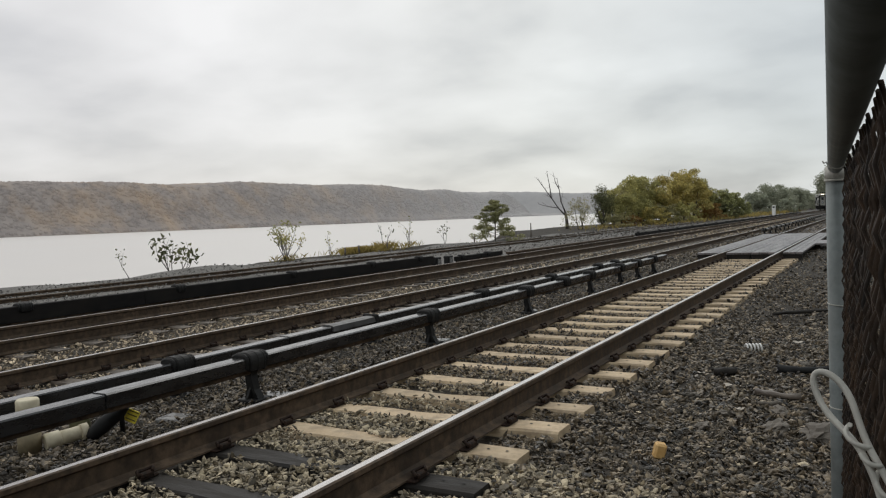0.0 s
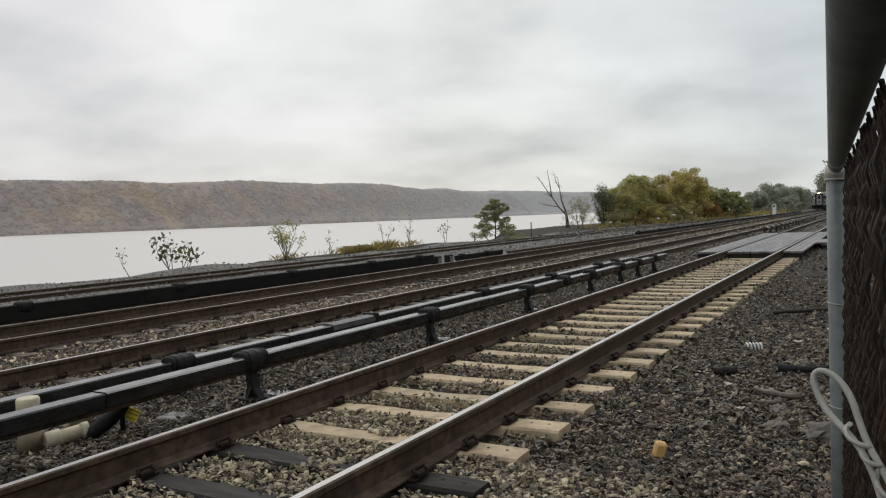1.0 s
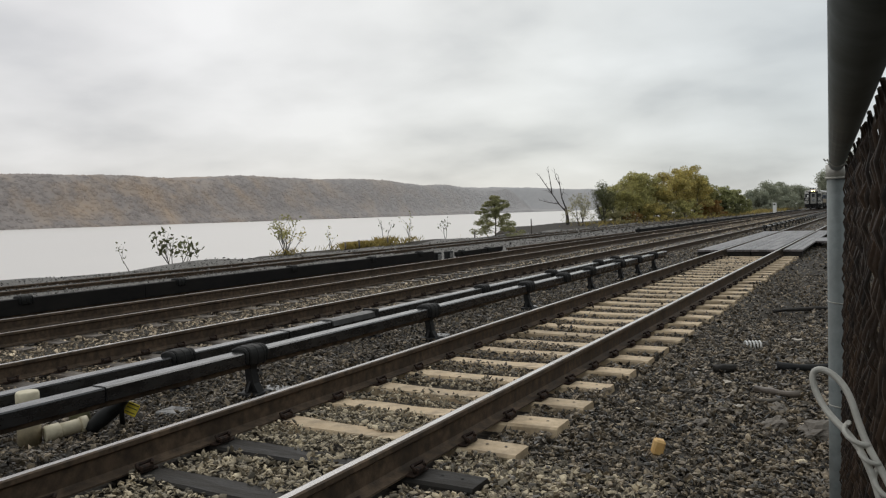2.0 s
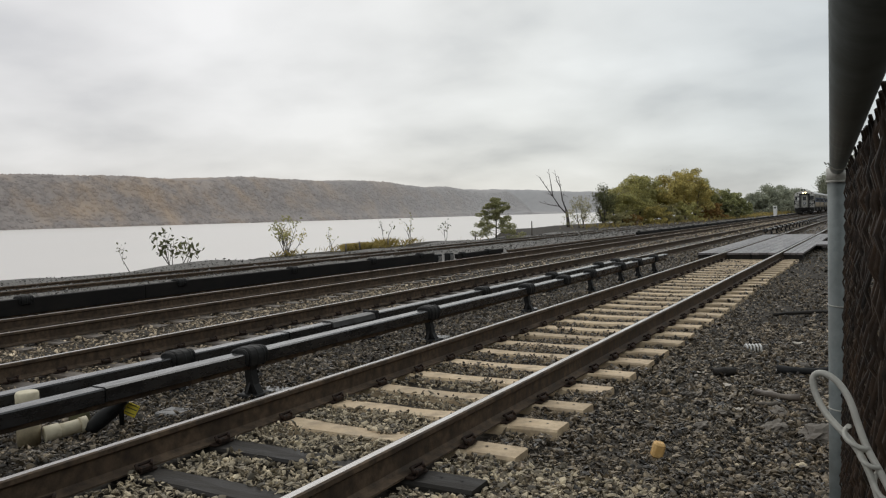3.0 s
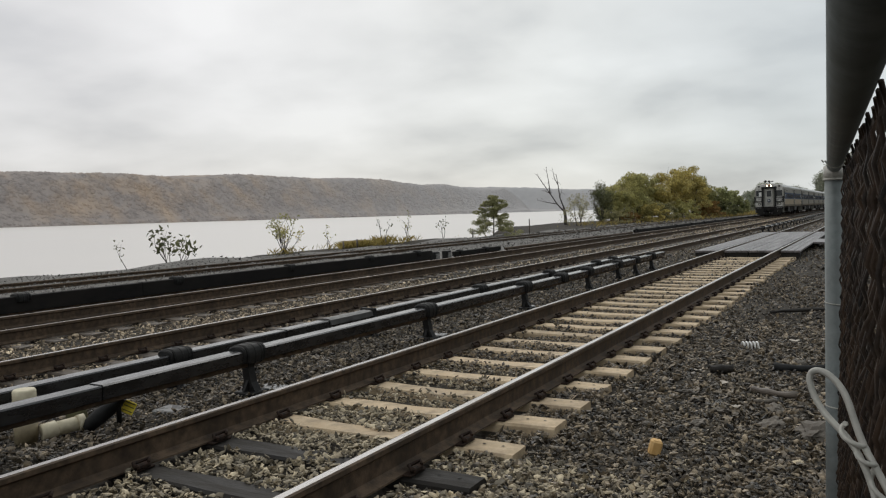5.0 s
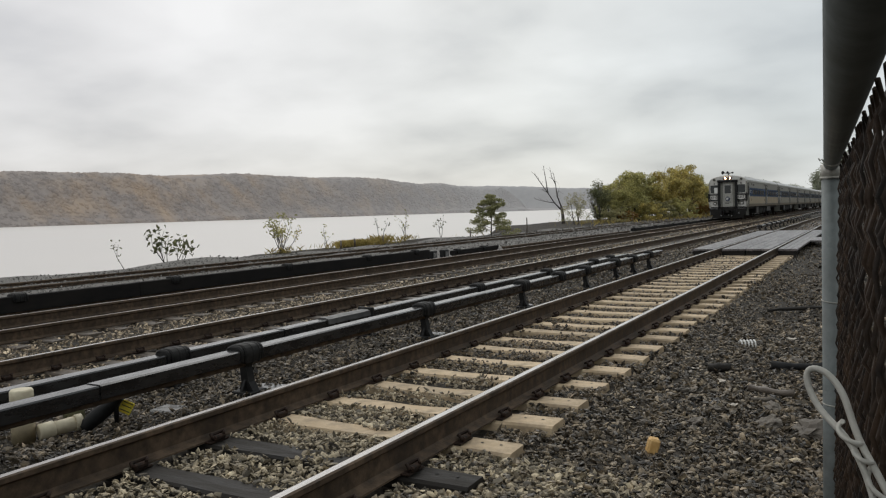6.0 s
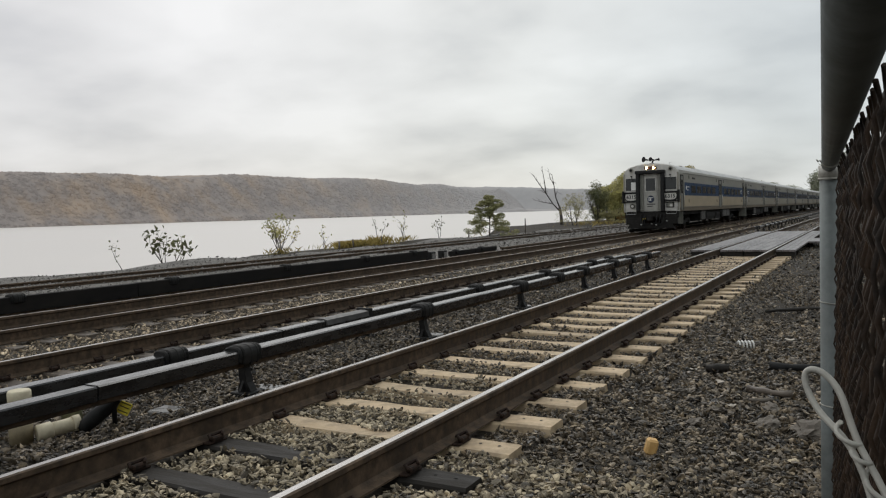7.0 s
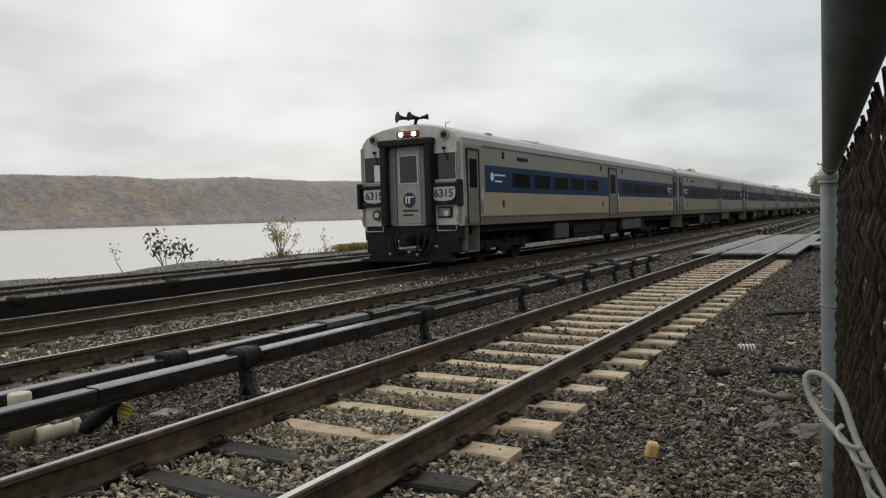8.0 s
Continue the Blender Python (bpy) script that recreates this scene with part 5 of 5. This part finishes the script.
def pipes():
    t = thing("standpipe", "cream weathered plastic standpipe upright in the ballast", "pipe", at=(-2.74, 3.21, -0.09))
    part("pipe", tube(bmesh.new(), [(0, 0, -0.30), (0, 0, 0.16)], 0.066, 20), M_pvc_dirty, t)
    part("collar", tube(bmesh.new(), [(0, 0, -0.13), (0, 0, 0.02)], 0.076, 20), M_pvc_dirty, t)
    part("cap", drum([((0, 0, 0.12), 0.076), ((0, 0, 0.222), 0.076), ((0, 0, 0.235), 0.068)], 0.07), M_pvc, t, "pale cream pipe cap")
    u = thing("plastic_pipe", "cream plastic pipe end lying in the ballast", "pipe", at=(-2.65, 3.289, -0.165))
    d = Vector((0.081, 0.233, 0.023))
    part("pipe", tube(bmesh.new(), [(0, 0, 0), d], 0.051, 20), M_pvc, u)
    part("collar", tube(bmesh.new(), [d * 0.86, d * 1.06], 0.058, 20), M_pvc, u)
    part("cap", drum([(d * -0.10, 0.05), (d * -0.07, 0.06), (d * 0.30, 0.061), (d * 0.32, 0.052)], 0.05), M_pvc, u)
    v = thing("pipe_fitting", "olive plastic pipe fitting half buried in ballast", "pipe fitting", at=(-2.74, 3.60, -0.16))
    part("cap", drum([((0, 0, -0.05), 0.075), ((0, 0, 0.12), 0.07), ((0, 0, 0.14), 0.05)], 0.07), M_olive, v)
    w = thing("cable_boot", "black rubber cable boot hanging below the third rail", "cable boot")
    part("boot", tube(bmesh.new(), [(-2.52, 3.505, -0.185), (-2.5, 3.53, -0.16), (-2.46, 3.588, -0.105), (-2.42, 3.665, -0.044), (-2.36, 3.705, 0.02)], [0.025, 0.05, 0.058, 0.052, 0.036], 12), M_black, w)
    part("cable", tube(bmesh.new(), [(-2.36, 3.6719999999999997, 0.02800000000000001), (-2.38, 3.682, -0.072), (-2.3899999999999997, 3.6919999999999997, -0.172)], 0.018, 6), M_black, w)
    g = thing("warning_tag", "yellow plastic warning tag with dark bars", "tag")
    bm = boxed(-0.045, 0.045, -0.006, 0.006, -0.045, 0.045, 0.003)
    tag = part("plate", bm, M_yellow, g)
    bm = bmesh.new()
    for z in (-0.028, 0.004, 0.03):
        box(bm, -0.036, 0.036, -0.008, -0.0055, z, z + 0.006)
    part("bar", bm, M_ink, tag)
    g.matrix_basis = pose(-2.36, 3.752, -0.072, -12, 28, 42)


pipes()


def litter():
    t = thing("wood_block", "small orange wooden block on the ballast", "block")
    part("block", boxed(-0.035, 0.035, -0.03, 0.03, 0.0, 0.10, 0.012), M_orange, t)
    t.matrix_basis = pose(1.19, 4.72, -0.24, 8, 14, 30)
    t = thing("plastic_coil", "white plastic coil lying on the ballast", "coil")
    bm = bmesh.new()
    pts = [(0.17 * k / 60, 0.038 * math.cos(k * 0.52), 0.038 + 0.038 * math.sin(k * 0.52)) for k in range(61)]
    part("coil", tube(bm, pts, 0.009, 6), M_white, t)
    t.matrix_basis = pose(1.16, 8.62, -0.24, 0, 0, 20)
    for x, y, ln, r, turn, m, lab in ((1.45, 11.8, 0.85, 0.03, 40, M_tie_dark, "dark wooden stick lying across the ballast"), (1.80, 7.66, 0.45, 0.045, 12, M_black, "black rubber strip on the ballast"),
                                      (1.68, 6.60, 0.36, 0.032, -18, M_tie_old, "old brown board end on the ballast"), (1.17, 7.34, 0.18, 0.05, 20, M_tie_dark, "dark charred wood lump on the ballast"),
                                      (1.66, 6.24, 0.17, 0.016, 25, M_rock, "pale splintered stick on the ballast"), (1.9, 17.0, 0.7, 0.03, -50, M_tie_old, "old brown stick beside the fence")):
        t = thing("wood_scrap", lab, "wood scrap", "scraps on the ballast")
        rng = random.Random(x)
        bm = bmesh.new()
        tube(bm, [(-ln / 2 + ln * k / 5, rng.uniform(-0.02, 0.02), rng.uniform(0, 0.015)) for k in range(6)], [r * rng.uniform(0.6, 1.1) for k in range(6)], 7)
        part("scrap", bm, m, t)
        t.matrix_basis = pose(x, y, ground_z(x, y) + 0.035, 0, 0, turn)
    rng = random.Random(4)
    for x, y, s in ((2.03, 5.59, 0.115), (1.75, 5.64, 0.085), (1.40, 5.9, 0.06), (1.05, 6.4, 0.055), (1.30, 5.5, 0.06), (1.0, 5.35, 0.055), (1.75, 8.0, 0.06), (1.62, 14.8, 0.08), (1.75, 6.1, 0.07)):
        bm = bmesh.new()
        bmesh.ops.create_icosphere(bm, subdivisions=3, radius=s)
        for v in bm.verts:
            v.co *= 1 + 0.35 * noise.noise(v.co * (4.0 / s) + Vector((y, x, 2))) + 0.6 * noise.noise(v.co * (1.3 / s) + Vector((x * 7, y * 3, 0)))
            v.co.z *= 0.45
        ob = part("rock", bm, M_rock, None)
        ob.matrix_basis = pose(x, y, ground_z(x, y) + s * 0.25, rng.uniform(-20, 20), rng.uniform(-20, 20), rng.uniform(0, 180))
        tagged(ob, "pale brownish loose rock on the ballast", "rock", "loose rocks")


def scraps():
    for x, y, s, turn in ((1.62, 9.1, 0.05, 20), (1.72, 15.4, 0.08, 70), (1.28, 6.75, 0.045, 110), (0.98, 7.2, 0.03, 0), (1.5, 5.95, 0.04, 45)):
        bm = bmesh.new()
        rng = random.Random(x * y)
        rows = [[bm.verts.new((s * (i - 1.5) * 0.7, s * (j - 1) * 0.6, 0.012 + rng.uniform(0, 0.5) * s)) for i in range(4)] for j in range(3)]
        for a, c in zip(rows, rows[1:]):
            for i in range(3):
                bm.faces.new((a[i], a[i + 1], c[i + 1], c[i]))
        ext = bmesh.ops.extrude_face_region(bm, geom=list(bm.faces))
        for v in [q for q in ext["geom"] if isinstance(q, bmesh.types.BMVert)]:
            v.co.z += 0.004
        ob = part("paper_scrap", bm, M_paper, None)
        ob.matrix_basis = pose(x, y, ground_z(x, y) + 0.03, 0, 0, turn)
        tagged(ob, "crumpled off-white paper scrap on the ballast", "scrap", "paper scraps on the ballast")


M_paper = mat("dirty_paper", (0.42, 0.37, 0.31), (0.58, 0.53, 0.46), 30, 0.8)
scraps()
M_rock = mat("loose_rock", (0.085, 0.072, 0.058), (0.17, 0.148, 0.122), 14, 0.75, bump=0.004, bscale=50, each=0.25)
litter()


def bankside():
    t = thing("relay_cabinet", "white metal relay cabinet beside the line", "cabinet", at=(-12.2, 137, ground_z(-12.2, 137)))
    part("cabinet_body", boxed(-0.25, 0.25, -0.4, 0.4, 0, 1.75, 0.03), M_white, t)
    part("vent", boxed(-0.15, 0.15, -0.42, -0.40, 1.35, 1.6), M_black, t)
    for x, y, h in ((-20.0, 30.3, 0.40), (-19.9, 31.3, 0.42), (-20.0, 34.0, 0.45), (-19.5, 52.2, 1.05), (-19.9, 43.9, 0.4)):
        t = thing("post", "short dark weathered post on the bank", "post", "posts on the bank", at=(x, y, ground_z(x, y) - 0.1))
        part("shaft", tube(bmesh.new(), [(0, 0, 0), (0.01, 0, h * 0.6), (0.0, 0.01, h + 0.1)], [0.05, 0.045, 0.04], 8), M_tie_old, t)
    t = thing("bridge", "pale concrete overpass far down the line", "bridge", at=(0, 350, 0))
    part("deck", boxed(-34, 6, 0, 6, 4.6, 5.3, 0.05), M_concrete, t)
    for x in (-30, -18, 4):
        part("pier", boxed(x - 0.6, x + 0.6, 0.5, 5.5, -0.6, 4.6, 0.05), M_concrete, t)
    for y in (21.75, 22.55):
        t = thing("insulator_box", "pale grey insulator box beside the third rail", "insulator box", "insulator boxes", at=(-10.05, y, ground_z(-10, y) - 0.02))
        part("casing", boxed(-0.1, 0.1, -0.16, 0.16, 0, 0.42, 0.02), M_hood, t)
        part("face_plate", boxed(0.1, 0.115, -0.1, 0.1, 0.12, 0.36, 0.005), M_wet_steel, t)
    for x, y, a in ((-2.14, 5.02, 10), (-2.42, 4.2, 6), (-2.2, 8.0, 6), (-2.2, 10.9, 0)):
        ob = part("base_slab", boxed(-0.12, 0.12, -0.10, 0.10, -0.06, 0.0, 0.01), M_wet_steel, None)
        ob.matrix_basis = pose(x, y, ground_z(x, y) + 0.022, 0, 0, a)
        tagged(ob, "wet pale concrete slab under the third rail bracket", "slab", "slabs under the brackets")
    t = thing("splice_cover", "grey sheet cover laid over the third rail", "cover", at=(-3.2, 7.65, 0.078))
    bm = extrude_y(bmesh.new(), [(-0.10, -0.06), (-0.09, 0.0), (-0.04, 0.015), (0.04, 0.015), (0.09, 0.0), (0.10, -0.06)], -0.5, 0.35)
    part("sheet", bm, M_wet_lid, t)
    part("clamp", boxed(-0.11, 0.11, 0.36, 0.42, -0.08, 0.035, 0.01), M_hood, t, "galvanised clamp")


bankside()


def hook():
    """A twisted loop of tie wire that sticks out of the fence close to the eye."""
    t = thing("wire_loop", "bent loop of pale galvanised wire at the fence", "wire")
    loop = [(2.3969, 0.436, 1.1155), (2.3896, 0.44, 1.1277), (2.3859, 0.444, 1.1351), (2.3809, 0.447, 1.1437), (2.3766, 0.45, 1.1518), (2.3729, 0.454, 1.1628), (2.37, 0.458, 1.1722),
            (2.3653, 0.462, 1.1791), (2.3598, 0.464, 1.1835), (2.3547, 0.466, 1.1843), (2.3509, 0.467, 1.1813), (2.3521, 0.465, 1.1737), (2.357, 0.461, 1.1641), (2.3627, 0.457, 1.1586),
            (2.3687, 0.453, 1.1536), (2.374, 0.449, 1.1479), (2.3784, 0.446, 1.1393), (2.3819, 0.443, 1.1299), (2.3863, 0.436, 1.1137)]
    fine = []
    for a, b in zip(loop, loop[1:]):
        fine += [Vector(a).lerp(Vector(b), k / 3) for k in range(3)]
    for _ in range(3):
        fine = [fine[0]] + [(p + q * 2 + r) / 4 for p, q, r in zip(fine, fine[1:], fine[2:])] + [fine[-1]]
    fine = [Vector((2.430, 0.430, 1.05))] + fine + [Vector((2.412, 0.430, 1.05))]
    part("loop", tube(bmesh.new(), fine, 0.0018, 10), M_wire, t)
    axis = [Vector((2.3660, 0.4535, 1.1590)), Vector((2.3752, 0.4485, 1.1495)), Vector((2.3800, 0.4455, 1.1415)), Vector((2.388, 0.4400, 1.1245)), Vector((2.418, 0.430, 1.05))]
    twist = []
    for i, (a, b) in enumerate(zip(axis, axis[1:])):
        for k in range(10):
            w = (i * 10 + k) * 0.62
            twist.append(a.lerp(b, k / 10) + Vector((0.0031 * math.cos(w), 0.0031 * math.sin(w), 0.001 * math.sin(w))))
    part("twist", tube(bmesh.new(), twist, 0.0014, 6), M_wire, t, "wire twisted round the loop")


hook()


# ---- what moves ----
FRONT = ((0.0, 202.0), (0.8, 191.0), (1.5, 179.3), (2.8, 150.7), (3.5, 135.2), (4.0, 123.4), (4.7, 107.0), (5.8, 77.0), (6.2, 65.7), (6.5, 58.0), (7.0, 44.7), (7.3, 36.8), (7.6, 28.8), (8.0, 18.08))


def motions():
    for k, car in enumerate(cars):
        walk(car, [(t, pose(T3, y + 26.0 * k, Z3)) for t, y in FRONT])


motions()
